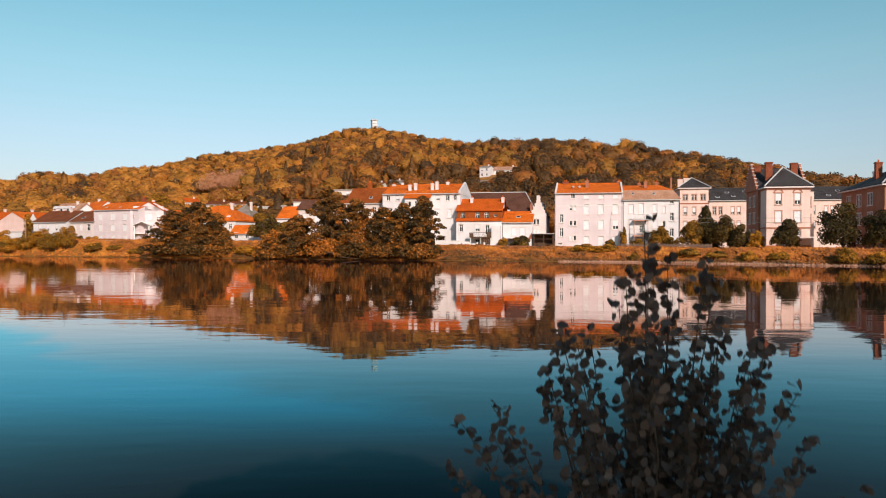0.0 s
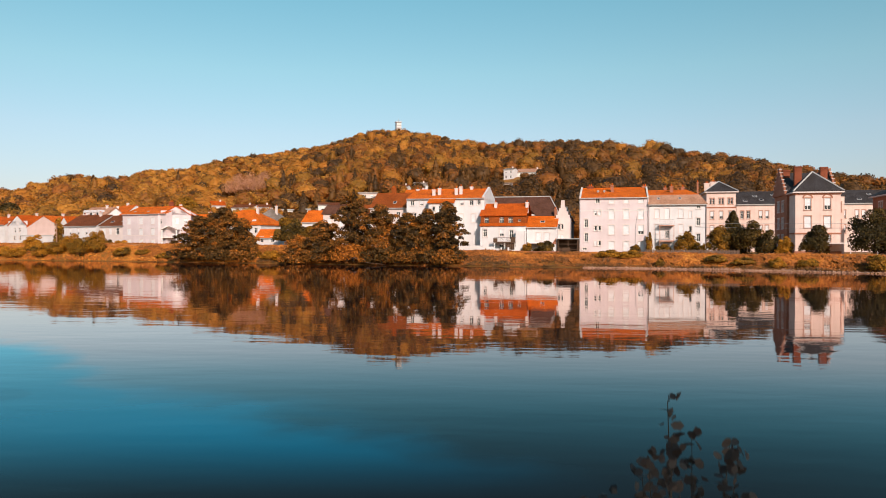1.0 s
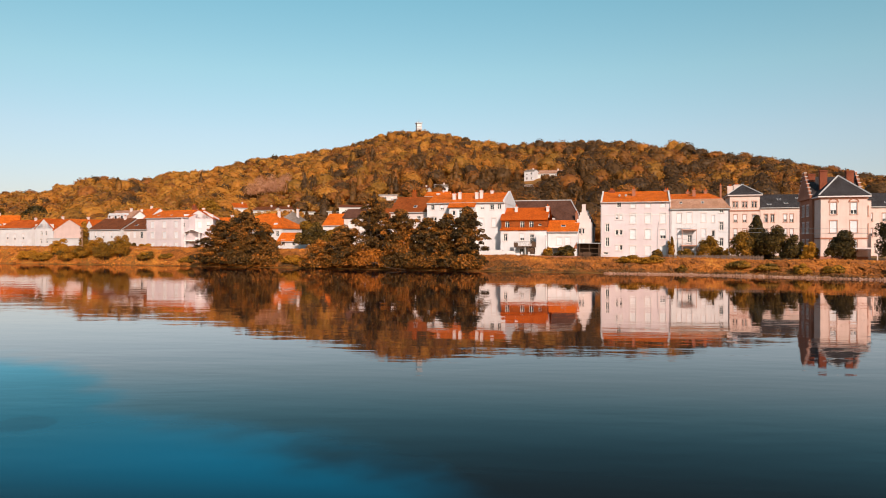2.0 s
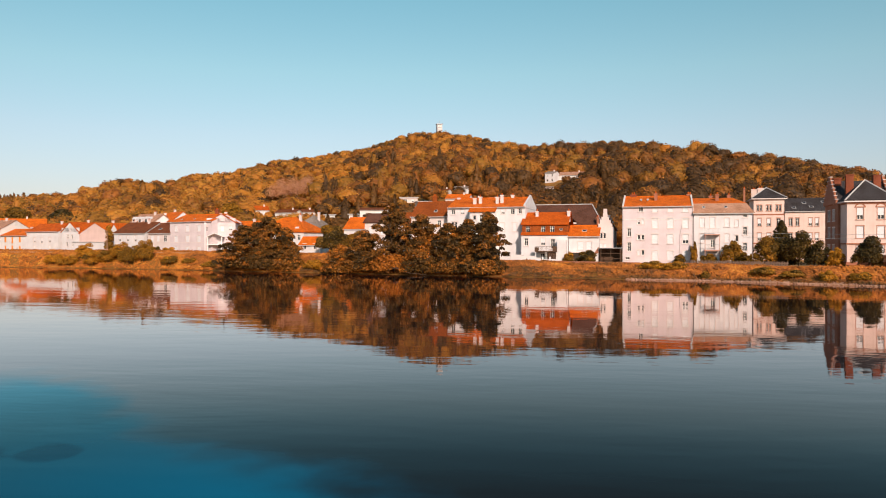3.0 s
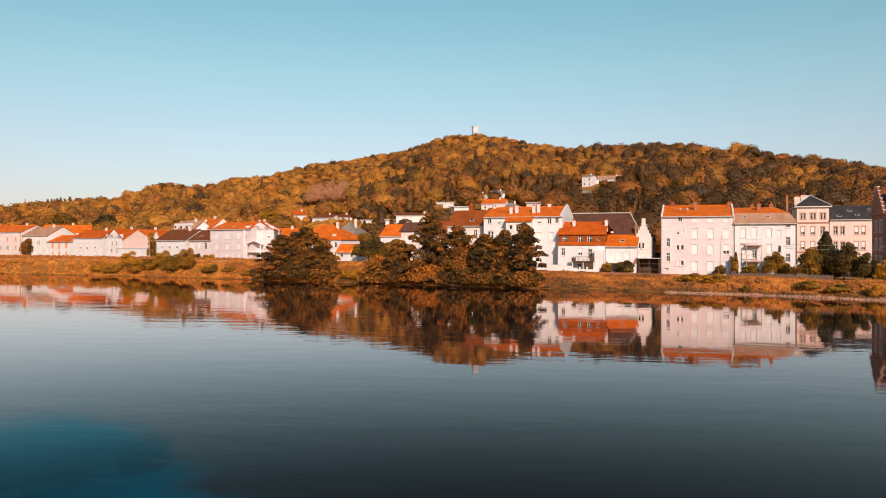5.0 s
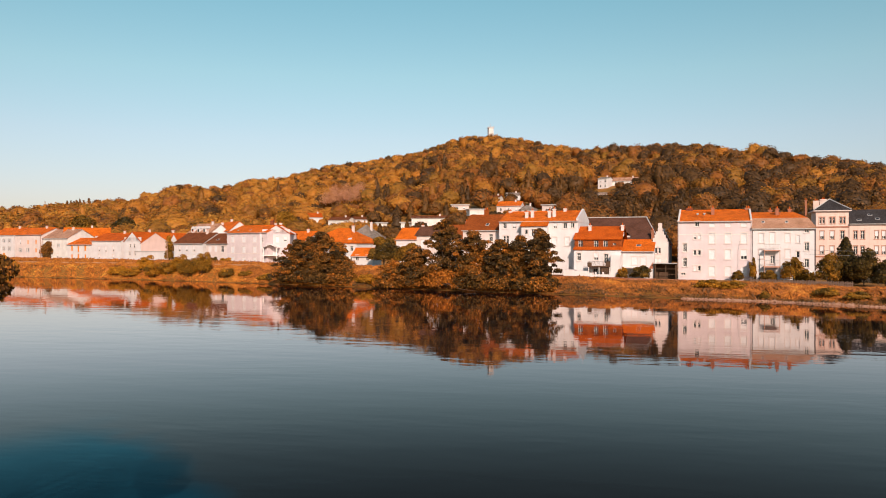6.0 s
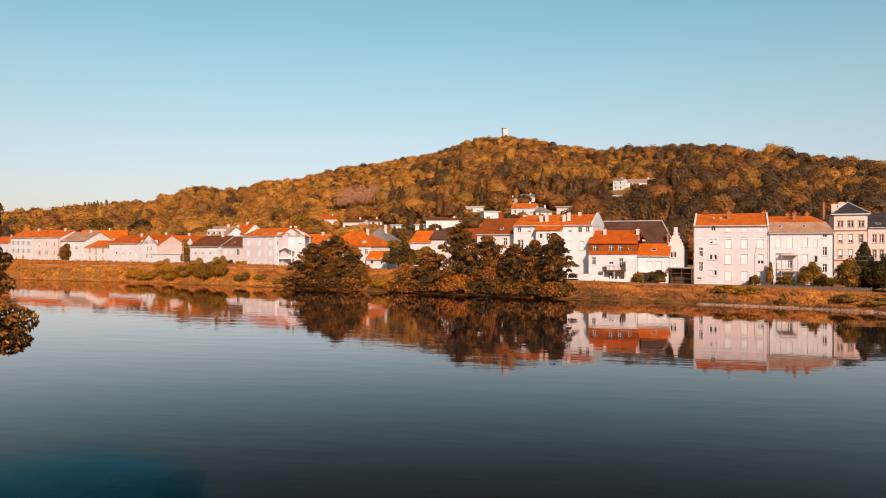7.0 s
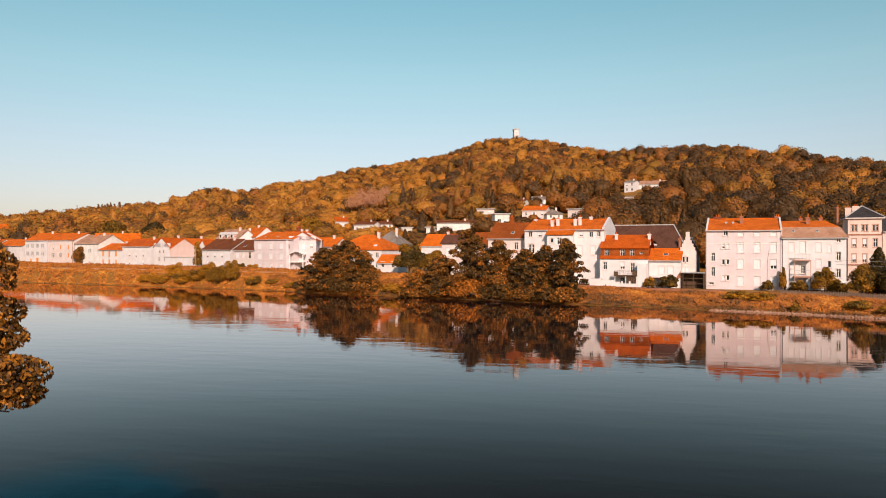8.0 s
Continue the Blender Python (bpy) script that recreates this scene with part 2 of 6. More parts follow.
M_DARKWOOD = mottled("dark_wood", (0.06, 0.035, 0.022), (0.11, 0.06, 0.035), 2.0, stretch=(1, 1, 6))
M_METAL = mottled("grey_galvanised_metal", (0.30, 0.30, 0.30), (0.42, 0.42, 0.41), 2.0, rough=0.45)
M_ZINC = mottled("zinc_trim", (0.36, 0.34, 0.33), (0.50, 0.48, 0.46), 2.0, rough=0.5)
M_BARK = mottled("bark", (0.055, 0.036, 0.024), (0.12, 0.08, 0.05), 3.0, bump=0.6, stretch=(1, 1, 0.3))
M_LAWN = mottled("meadow_ground", (0.24, 0.095, 0.016), (0.40, 0.150, 0.024), 0.12, bump=0.4, fine=5.0, c3=(0.25, 0.115, 0.017))
M_FOREST = foliage("woodland_leaves", [(0.062, 0.031, 0.010), (0.140, 0.060, 0.011), (0.275, 0.088, 0.014), (0.235, 0.112, 0.014), (0.430, 0.150, 0.018), (0.45, 0.205, 0.028), (0.50, 0.235, 0.145)], through_light=0.12, vary=0.09)
M_TREE = foliage("bank_tree_leaves", [(0.034, 0.020, 0.006), (0.088, 0.043, 0.008), (0.20, 0.076, 0.010), (0.41, 0.130, 0.014)], through_light=0.08, vary=0.2)
M_SHRUB = foliage("shrub_leaves", [(0.036, 0.027, 0.007), (0.12, 0.066, 0.009), (0.28, 0.130, 0.011), (0.48, 0.200, 0.013)], vary=0.18)
M_WEED = foliage("dry_bank_weeds", [(0.09, 0.042, 0.009), (0.28, 0.088, 0.013), (0.47, 0.150, 0.019), (0.57, 0.255, 0.036)], vary=0.15)
M_ALDER = foliage("alder_leaves", [(0.075, 0.052, 0.044), (0.115, 0.078, 0.062), (0.17, 0.105, 0.075)], through_light=0.3)
M_MAPLE = foliage("hanging_tree_leaves", [(0.055, 0.024, 0.007), (0.24, 0.092, 0.011), (0.52, 0.19, 0.017)])

# ---- builders ----
RNG = np.random.default_rng(7)


def link_mesh(name, bm, mat, parent=None, label=""):
    me = bpy.data.meshes.new(name)
    bm.to_mesh(me)
    bm.free()
    for k in (mat if isinstance(mat, (list, tuple)) else [mat]):
        me.materials.append(k)
    return hang(name, me, parent, label)


def hang(name, me, parent=None, label="", m=None):
    ob = new(name, me)
    if parent is not None:
        ob.parent = parent
    if m is not None:
        ob.matrix_local = m
    return tagged(ob, label) if label else ob


part = link_mesh


def box(bm, x0, y0, z0, x1, y1, z1, mat=0):
    v = [bm.verts.new((x, y, z)) for z in (z0, z1) for y in (y0, y1) for x in (x0, x1)]
    for q in ((0, 2, 3, 1), (4, 5, 7, 6), (0, 1, 5, 4), (2, 6, 7, 3), (0, 4, 6, 2), (1, 3, 7, 5)):
        bm.faces.new([v[i] for i in q]).material_index = mat
    return v


def poly_prism(bm, pts, off, mat=0):
    """A flat polygon pushed along off."""
    a = [bm.verts.new(p) for p in pts]
    b = [bm.verts.new(Vector(p) + Vector(off)) for p in pts]
    bm.faces.new(a).material_index = mat
    bm.faces.new(b[::-1]).material_index = mat
    for i in range(len(a)):
        j = (i + 1) % len(a)
        bm.faces.new((a[j], a[i], b[i], b[j])).material_index = mat
    bmesh.ops.recalc_face_normals(bm, faces=bm.faces[:])


def panel(bm, m, w, h, openings, thick=0.32):
    """A wall w wide and h high with real openings (u, z, width, height by centre and foot); outside is -y."""
    us = sorted({0.0, w, *[o[0] - o[2] / 2 for o in openings], *[o[0] + o[2] / 2 for o in openings]})
    zs = sorted({0.0, h, *[o[1] for o in openings], *[o[1] + o[3] for o in openings]})

    def empty(u, z):
        return any(abs(u - o[0]) < o[2] / 2 and o[1] < z < o[1] + o[3] for o in openings)

    def quad(*p):
        bm.faces.new([bm.verts.new(m @ Vector(q)) for q in p])

    solid = [[not empty((a + b) / 2, (c + d) / 2) for c, d in zip(zs, zs[1:])] for a, b in zip(us, us[1:])]
    for i, (a, b) in enumerate(zip(us, us[1:])):
        for j, (c, d) in enumerate(zip(zs, zs[1:])):
            if not solid[i][j]:
                continue
            quad((a, 0, c), (b, 0, c), (b, 0, d), (a, 0, d))
            quad((a, thick, c), (a, thick, d), (b, thick, d), (b, thick, c))
            if i == 0 or not solid[i - 1][j]:
                quad((a, 0, c), (a, 0, d), (a, thick, d), (a, thick, c))
            if i == len(us) - 2 or not solid[i + 1][j]:
                quad((b, 0, c), (b, thick, c), (b, thick, d), (b, 0, d))
            if j == 0 or not solid[i][j - 1]:
                quad((a, 0, c), (a, thick, c), (b, thick, c), (b, 0, c))
            if j == len(zs) - 2 or not solid[i][j + 1]:
                quad((a, 0, d), (b, 0, d), (b, thick, d), (a, thick, d))


SHAPES = {}


def shape(key, make, mats):
    """One mesh for all repeats of a part."""
    if key not in SHAPES:
        bm = bmesh.new()
        make(bm)
        me = bpy.data.meshes.new(key[0])
        bm.to_mesh(me)
        bm.free()
        for k in mats:
            me.materials.append(k)
        SHAPES[key] = me
    return SHAPES[key]


def window(parent, m, w, h, style="glass", surround=M_SURR):
    """A window in an opening w x h, at its foot's centre: frame, pane or closed shutter, stone surround and sill."""
    w, h = round(w, 2), round(h, 2)

    def frame_shape(bm):
        # one frame with its mullion and transom, pierced for the lights
        f = 0.07
        us = [(-w / 2 + f, -0.04), (0.04, w / 2 - f)] if w > 0.6 else [(-w / 2 + f, w / 2 - f)]
        zs = [(f, h * 0.66), (h * 0.66 + 0.06, h - f)] if h > 1.2 else [(f, h - f)]
        lights = [((u0 + u1) / 2 + w / 2, z0, u1 - u0, z1 - z0) for u0, u1 in us for z0, z1 in zs]
        panel(bm, pose(-w / 2, 0.14, 0), w, h, lights, 0.06)
        bmesh.ops.remove_doubles(bm, verts=bm.verts[:], dist=1e-4)

    win = hang("window", shape(("window_frame", w, h), frame_shape, [M_FRAME]), parent, m=m)

    def pane_shape(bm):
        box(bm, -w / 2 + 0.04, 0.165, 0.04, w / 2 - 0.04, 0.185, h - 0.04)

    hang("pane", shape(("pane", w, h), pane_shape, [M_GLASS]), win)

    def surround_shape(bm):
        s = 0.13
        box(bm, -w / 2 - s, -0.035, 0, -w / 2, 0.05, h)
        box(bm, w / 2, -0.035, 0, w / 2 + s, 0.05, h)
        box(bm, -w / 2 - s - 0.03, -0.05, h, w / 2 + s + 0.03, 0.05, h + 0.2)
        box(bm, -w / 2 - s - 0.06, -0.11, -0.14, w / 2 + s + 0.06, 0.05, 0)

    if surround:
        hang("surround", shape(("surround", w, h, surround.name), surround_shape, [surround]), win)
    if style in ("shut", "half"):
        drop = 0.0 if style == "shut" else h * 0.35

        def blind_shape(bm):
            # one folded sheet of slats
            n = max(3, int((h - drop) / 0.16))
            prof = [(0.1, drop)]
            for i in range(n):
                z = drop + (h - drop) * i / n
                prof += [(0.075, z + 0.012), (0.072, z + (h - drop) / n - 0.012), (0.088, z + (h - drop) / n)]
            prof.append((0.1, h))
            a = [bm.verts.new((-w / 2 + 0.01, y, z)) for y, z in prof]
            c = [bm.verts.new((w / 2 - 0.01, y, z)) for y, z in prof]
            for i in range(len(a) - 1):
                bm.faces.new((a[i], c[i], c[i + 1], a[i + 1]))
            bm.faces.new((a[-1], c[-1], c[0], a[0]))
        hang("roller_shutter", shape(("roller_shutter", w, h, style), blind_shape, [M_SHUT]), win, "closed white roller shutter")
    if style in ("ochre", "leaf", "grey"):
        mat = {"ochre": M_OCHRE, "grey": M_GREYSHUT}.get(style, M_SHUT)
        for side in (-1, 1):
            def leaf_shape(bm, side=side):
                shut = style == "ochre"
                a, b = sorted((side * 0.01, side * (w / 2 - 0.01)) if shut else (side * (w / 2 + 0.02), side * (w / 2 + 0.02 + w * 0.5)))
                y = 0.06 if shut else -0.09
                box(bm, a, y, 0.01, b, y + 0.04, h - 0.01)
                for i in range(5):
                    box(bm, a + 0.05, y - 0.015, h * (0.06 + 0.18 * i), b - 0.05, y, h * (0.2 + 0.18 * i))
            hang("shutter", shape(("shutter", w, h, style, side), leaf_shape, [mat]), win)
    return win


def chimney(parent, u, v, z0, z1, w=0.9, d=0.55, mat=None, pots=2):
    bm = bmesh.new()
    box(bm, -w / 2, -d / 2, z0, w / 2, d / 2, z1 - 0.22)
    box(bm, -w / 2 - 0.09, -d / 2 - 0.09, z1 - 0.22, w / 2 + 0.09, d / 2 + 0.09, z1 - 0.08)
    box(bm, -w / 2 - 0.03, -d / 2 - 0.03, z1 - 0.08, w / 2 + 0.03, d / 2 + 0.03, z1)
    ch = part("chimney", bm, mat or M_CREAM, parent)
    ch.location = (u, v, 0)
    for i in range(pots):
        bm = bmesh.new()
        bmesh.ops.create_cone(bm, cap_ends=True, segments=8, radius1=0.13, radius2=0.1, depth=0.4,
                              matrix=Matrix.Translation(((i - (pots - 1) / 2) * 0.36, 0, z1 + 0.2)))
        part("chimney_pot", bm, M_RUST, ch)


def slope_slab(bm, pts, thick=0.16):
    """A roof plane with thickness."""
    a, b, c = Vector(pts[0]), Vector(pts[1]), Vector(pts[2])
    nrm = (b - a).cross(c - a).normalized()
    if nrm.z < 0:
        nrm = -nrm
    poly_prism(bm, pts, nrm * thick)


def thing(name, x, y, z, turn, label, category, group=""):
    ob = new(name)
    ob.matrix_world = pose(x, y, z, 0, 0, turn)
    return tagged(ob, label, category, group)


def shell(house, w, d, h, wall, front=(), left=(), right=(), back=(), name="wall", z0=0.0, u0=0.0, v0=0.0, surround=M_SURR):
    """Four walls with windows. Each window is (u, foot, width, height, style)."""
    bm = bmesh.new()
    sides = (
        (pose(u0, v0, z0), w, front), (pose(u0 + w, v0 + d, z0, 0, 0, 180), w, back),
        (pose(u0, v0 + d - 0.32, z0, 0, 0, -90), d - 0.64, left), (pose(u0 + w, v0 + 0.32, z0, 0, 0, 90), d - 0.64, right))
    for m, width, wins in sides:
        panel(bm, m, width, h, [o[:4] for o in wins])
    bmesh.ops.remove_doubles(bm, verts=bm.verts[:], dist=1e-4)
    ob = part(name, bm, wall, house)
    for m, width, wins in sides:
        for u, z, ww, hh, style in wins:
            window(house, m @ pose(u, 0, z), ww, hh, style, surround)
    return ob


def gable_roof(house, w, d, h, rise, mat, wall, over=0.35, end=0.25, u0=0.0, v0=0.0, gables=True):
    """A ridge along the front."""
    bm = bmesh.new()
    k = rise / (d / 2)
    x0, x1 = u0 - end, u0 + w + end
    lo = h - over * k
    slope_slab(bm, [(x0, v0 - over, lo), (x1, v0 - over, lo), (x1, v0 + d / 2, h + rise), (x0, v0 + d / 2, h + rise)])
    slope_slab(bm, [(x1, v0 + d + over, lo), (x0, v0 + d + over, lo), (x0, v0 + d / 2, h + rise), (x1, v0 + d / 2, h + rise)])
    part("roof", bm, mat, house)
    bm = bmesh.new()
    box(bm, x0, v0 + d / 2 - 0.14, h + rise + 0.1, x1, v0 + d / 2 + 0.14, h + rise + 0.26)
    part("ridge_cap", bm, mat, house)
    bm = bmesh.new()
    box(bm, x0, v0 - over - 0.13, lo - 0.02, x1, v0 - over + 0.01, lo + 0.12)
    part("gutter", bm, M_ZINC, house)
    if gables:
        for u in (u0, u0 + w - 0.32):
            bm = bmesh.new()
            poly_prism(bm, [(u, v0 + 0.02, h), (u, v0 + d - 0.02, h), (u, v0 + d / 2, h + rise - 0.02)], (0.32, 0, 0))
            part("gable", bm, wall, house)


def hip_roof(house, w, d, h, rise, mat, over=0.35, u0=0.0, v0=0.0, ridge=None, caps=M_ZINC):
    """A hipped roof; ridge: its length (0: a pyramid)."""
    run = (max(0.0, w - d) if ridge is None else ridge) / 2
    cx, cy = u0 + w / 2, v0 + d / 2
    a, b, c, e = (u0 - over, v0 - over, h), (u0 + w + over, v0 - over, h), (u0 + w + over, v0 + d + over, h), (u0 - over, v0 + d + over, h)
    r0, r1 = (cx - run, cy, h + rise), (cx + run, cy, h + rise)
    bm = bmesh.new()
    if run > 0.01:
        faces = ([a, b, r1, r0], [c, e, r0, r1], [b, c, r1], [e, a, r0])
    else:
        faces = ([a, b, r0], [b, c, r0], [c, e, r0], [e, a, r0])
    for f in faces:
        slope_slab(bm, f, 0.1)
    part("roof", bm, mat, house)
    bm = bmesh.new()
    box(bm, a[0] - 0.06, a[1] - 0.06, h - 0.22, c[0] + 0.06, c[1] + 0.06, h - 0.01)
    part("eaves_board", bm, M_SURR if caps is M_ZINC else caps, house)
    for p, q in ((a, r0), (b, r1), (r0, r1)):
        p, q = Vector(p), Vector(q)
        if (q - p).length < 0.1:
            continue
        bm = bmesh.new()
        bmesh.ops.create_cone(bm, cap_ends=True, segments=6, radius1=0.13, radius2=0.13, depth=(q - p).length,
                              matrix=Matrix.Translation((p + q) / 2 + Vector((0, 0, 0.12))) @ (q - p).to_track_quat("Z", "Y").to_matrix().to_4x4())
        part("hip_cap", bm, caps, house)


def skylight(house, u, v, z, w, h, tilt):
    bm = bmesh.new()
    box(bm, -w / 2, -h / 2, 0, w / 2, h / 2, 0.14)
    sk = part("skylight", bm, M_ZINC, house)
    sk.matrix_local = pose(u, v, z, tilt, 0, 0)
    bm = bmesh.new()
    box(bm, -w / 2 + 0.1, -h / 2 + 0.1, 0.142, w / 2 - 0.1, h / 2 - 0.1, 0.16)
    part("pane", bm, M_GLASS, sk)


# ---- leaves ----


def leaf_faces(name, centre, normal, size, tint, mat, long=1.5, parent=None, pointed=True):
    """Many small leaf shapes as one mesh: a kite each, or a blunt quad."""
    n = len(centre)
    up = RNG.normal(size=(n, 3))
    nn = normal / np.maximum(1e-6, np.linalg.norm(normal, axis=1))[:, None]
    t = np.cross(nn, up)
    t /= np.maximum(1e-6, np.linalg.norm(t, axis=1))[:, None]
    b = np.cross(nn, t)
    s = np.asarray(size)[:, None] * 0.5
    tl = t * s * long
    bs = b * s
    bend = nn * s * 0.35
    if pointed == "oval":
        v = np.stack([centre - tl, centre - tl * 0.45 - bs * 0.9 + bend * 0.6, centre + tl * 0.45 - bs + bend, centre + tl,
                      centre + tl * 0.45 + bs + bend, centre - tl * 0.45 + bs * 0.9 + bend * 0.6], 1)
    elif pointed:
        v = np.stack([centre - tl, centre - tl * 0.1 - bs + bend, centre + tl, centre - tl * 0.1 + bs + bend], 1)
    else:
        v = np.stack([centre - tl - bs, centre + tl - bs * 0.7, centre + tl * 0.8 + bs, centre - tl * 0.9 + bs * 0.8], 1)
    k = v.shape[1]
    me = bpy.data.meshes.new(name)
    me.vertices.add(n * k)
    me.vertices.foreach_set("co", v.astype(np.float32).ravel())
    me.loops.add(n * k)
    me.loops.foreach_set("vertex_index", np.arange(n * k, dtype=np.int32))
    me.polygons.add(n)
    me.polygons.foreach_set("loop_start", np.arange(0, n * k, k, dtype=np.int32))
    me.polygons.foreach_set("loop_total", np.full(n, k, dtype=np.int32))
    at = me.attributes.new("tint", "FLOAT", "FACE")
    at.data.foreach_set("value", np.asarray(tint, dtype=np.float32))
    me.materials.append(mat)
    me.update(calc_edges=True)
    return hang(name, me, parent)


def crown_points(centre, radii, n, rng, fill=0.35, rough=0.45):
    """n leaf places over a lumpy crown, and which way they face."""
    d = rng.normal(size=(n, 3))
    d /= np.linalg.norm(d, axis=1)[:, None]
    d[:, 2] = np.where(d[:, 2] < -0.55, -d[:, 2], d[:, 2])
    lumps = rng.normal(size=(9, 3))
    lumps /= np.linalg.norm(lumps, axis=1)[:, None]
    bump = np.max(d @ lumps.T, axis=1)
    r = (0.72 + 0.34 * np.clip((bump - 0.55) / 0.45, 0, 1)) * (1 - fill * rng.random(n) ** 2.2)
    p = d * r[:, None] * np.asarray(radii) + np.asarray(centre)
    return p, d + rng.normal(size=(n, 3)) * rough


def limb(bm, pts, radii, seg=7):
    """A tapered, bent branch."""
    rings = []
    for i, (p, r) in enumerate(zip(pts, radii)):
        p = Vector(p)
        q = Vector(pts[min(i + 1, len(pts) - 1)]) - Vector(pts[max(i - 1, 0)])
        m = q.to_track_quat("Z", "Y").to_matrix()
        rings.append([bm.verts.new(p + m @ Vector((math.cos(a) * r, math.sin(a) * r, 0))) for a in (2 * math.pi * k / seg for k in range(seg))])
    for a, b in zip(rings, rings[1:]):
        for k in range(seg):
            bm.faces.new((a[k], a[(k + 1) % seg], b[(k + 1) % seg], b[k]))
    bm.faces.new(rings[-1])
    bm.faces.new(rings[0][::-1])


def tree(name, x, y, z, height, blobs, label, category="tree", leaves=2600, leaf=0.42, mat=None, tint=(0.3, 0.2), seed=1, stem=0.22, group="", fill=0.45, limbs=14, rough=0.55):
    """Trunk and limbs, and a crown of leaf sprays round several boughs. blobs: (dx, dy, height of centre, rx, ry, rz)."""
    rng = np.random.default_rng(seed)
    th = thing(name, x, y, z, 0, label, category, group)
    bm = bmesh.new()
    top = max(b[2] for b in blobs)
    limb(bm, [(0, 0, -0.3), (rng.normal() * 0.1, rng.normal() * 0.1, height * 0.25), (rng.normal() * 0.25, rng.normal() * 0.25, height * 0.5), (0.1, 0, top)],
         [stem * 1.3, stem, stem * 0.7, stem * 0.2])
    part("trunk", bm, M_BARK, th)
    for dx, dy, cz, rx, ry, rz in blobs[:limbs]:
        bm = bmesh.new()
        limb(bm, [(0, 0, height * 0.15), (dx * 0.4, dy * 0.4, cz * 0.6), (dx, dy, cz)], [stem * 0.6, stem * 0.4, stem * 0.12], 6)
        for _ in range(3):
            e = rng.normal(size=3) * 0.5 * np.array((rx, ry, rz))
            limb(bm, [(dx * 0.7, dy * 0.7, cz * 0.85), (dx + e[0], dy + e[1], cz + abs(e[2]))], [stem * 0.25, stem * 0.05], 5)
        part("limb", bm, M_BARK, th)
    vol = np.array([b[3] * b[5] for b in blobs])
    ps, ns, ts = [], [], []
    for b, share in zip(blobs, vol / vol.sum()):
        k = int(leaves * share)
        p, nr = crown_points(b[:3], b[3:], k, rng, fill, rough)
        ps.append(p), ns.append(nr)
        ts.append(np.clip(tint[0] + rng.normal() * tint[1] * 0.6 + rng.normal(size=k) * tint[1] * 0.25, 0, 1))
    p, nr, t = np.concatenate(ps), np.concatenate(ns), np.concatenate(ts)
    p[:, 2] = np.maximum(p[:, 2], 0.05)
    leaf_faces("crown", p, nr, leaf * (0.6 + 0.8 * rng.random(len(p))), t, mat or M_TREE, parent=th)
    return th

# ---- the land ----
SHORE_X = [-900, -400, -250, -146, -97, -64, -30, -3, 14, 30, 45, 60, 90, 130, 300, 900]
SHORE_Y = [420, 262, 208, 173, 160.5, 149, 135, 124, 117.5, 111, 101, 90, 67, 38, -70, -430]
NEAR_X = [-900, -300, -60, -14, 0, 10, 60, 300, 900]
NEAR_Y = [180, 60, 18, 9.5, 5.2, 3.5, -14, -130, -480]
# the wooded hill: bearing in degrees, distance and height of its crest, and distance of its foot
HILL_B = [-180, -120, -75, -55, -41.7, -38, -35, -31, -29, -25, -21, -16.7, -12, -7.6, -4, -1.6, 1, 2.6, 4.7, 9.7, 12, 15, 17.7, 19.6, 22, 27.6, 31, 50, 80, 120, 180]
HILL_D = [700, 700, 800, 800, 800, 820, 840, 860, 880, 940, 1000, 1060, 1120, 1190, 1215, 1150, 1050, 980, 920, 890, 820, 740, 670, 640, 600, 560, 540, 540, 600, 700, 700]
HILL_Z = [4, 4, 18, 24, 30, 36, 46, 52, 62, 71, 91, 110, 136, 167, 176.5, 156, 131, 121, 118, 116, 101, 85, 70, 64, 54, 40, 35, 24, 10, 4, 4]
FOOT_B = [-180, -60, -42, -30, -22, -12, 0, 8, 20, 32, 60, 180]
FOOT_D = [400, 400, 350, 300, 268, 225, 195, 200, 215, 225, 300, 400]


def smooth(t):
    t = np.clip(t, 0, 1)
    return t * t * (3 - 2 * t)


def ground_z(x, y):
    """Height of the ground: river bed, both banks, the terrace of houses and the hill behind."""
    x, y = np.asarray(x, float), np.asarray(y, float)
    s = (y - np.interp(x, SHORE_X, SHORE_Y)) * 0.93
    terrace = np.interp(x, [-80, 20], [2.9, 1.7])
    wob = 0.22 * np.sin(x * 0.9 + 1.3 * np.sin(x * 0.23)) + 0.12 * np.sin(x * 2.3)
    z = np.where(s < 0, -2.2 * smooth(-s / 9), terrace * smooth((s + wob) / 6.5))
    n = np.interp(x, NEAR_X, NEAR_Y) - y
    z = np.where(n > 0, 1.5 * smooth(n / 5) + 0.0 * x, np.where((n > -8) & (s < 0), np.maximum(z, -2.2 * smooth(-n / 8)), z))
    b, d = np.degrees(np.arctan2(x, y)), np.hypot(x, y)
    foot, crest, top = np.interp(b, FOOT_B, FOOT_D), np.interp(b, HILL_B, HILL_D), np.interp(b, HILL_B, HILL_Z)
    t = (d - foot) / (crest - foot)
    roll = 5.0 * np.sin(x * 0.021 + 1.0) * np.sin(y * 0.017 + x * 0.006) + 2.5 * np.sin(x * 0.05 + y * 0.031)
    up = (top - terrace) * np.where(t < 1, t * (0.9 + 0.1 * t), 1 - 0.5 * smooth((t - 1) * 1.2)) + roll * smooth(t * 3) * smooth((1.15 - t) * 4) * np.clip(top / 100, 0.1, 1)
    return np.where((t > 0) & (s > 0), z + up, z)


def gz(x, y):
    return float(ground_z(x, y))


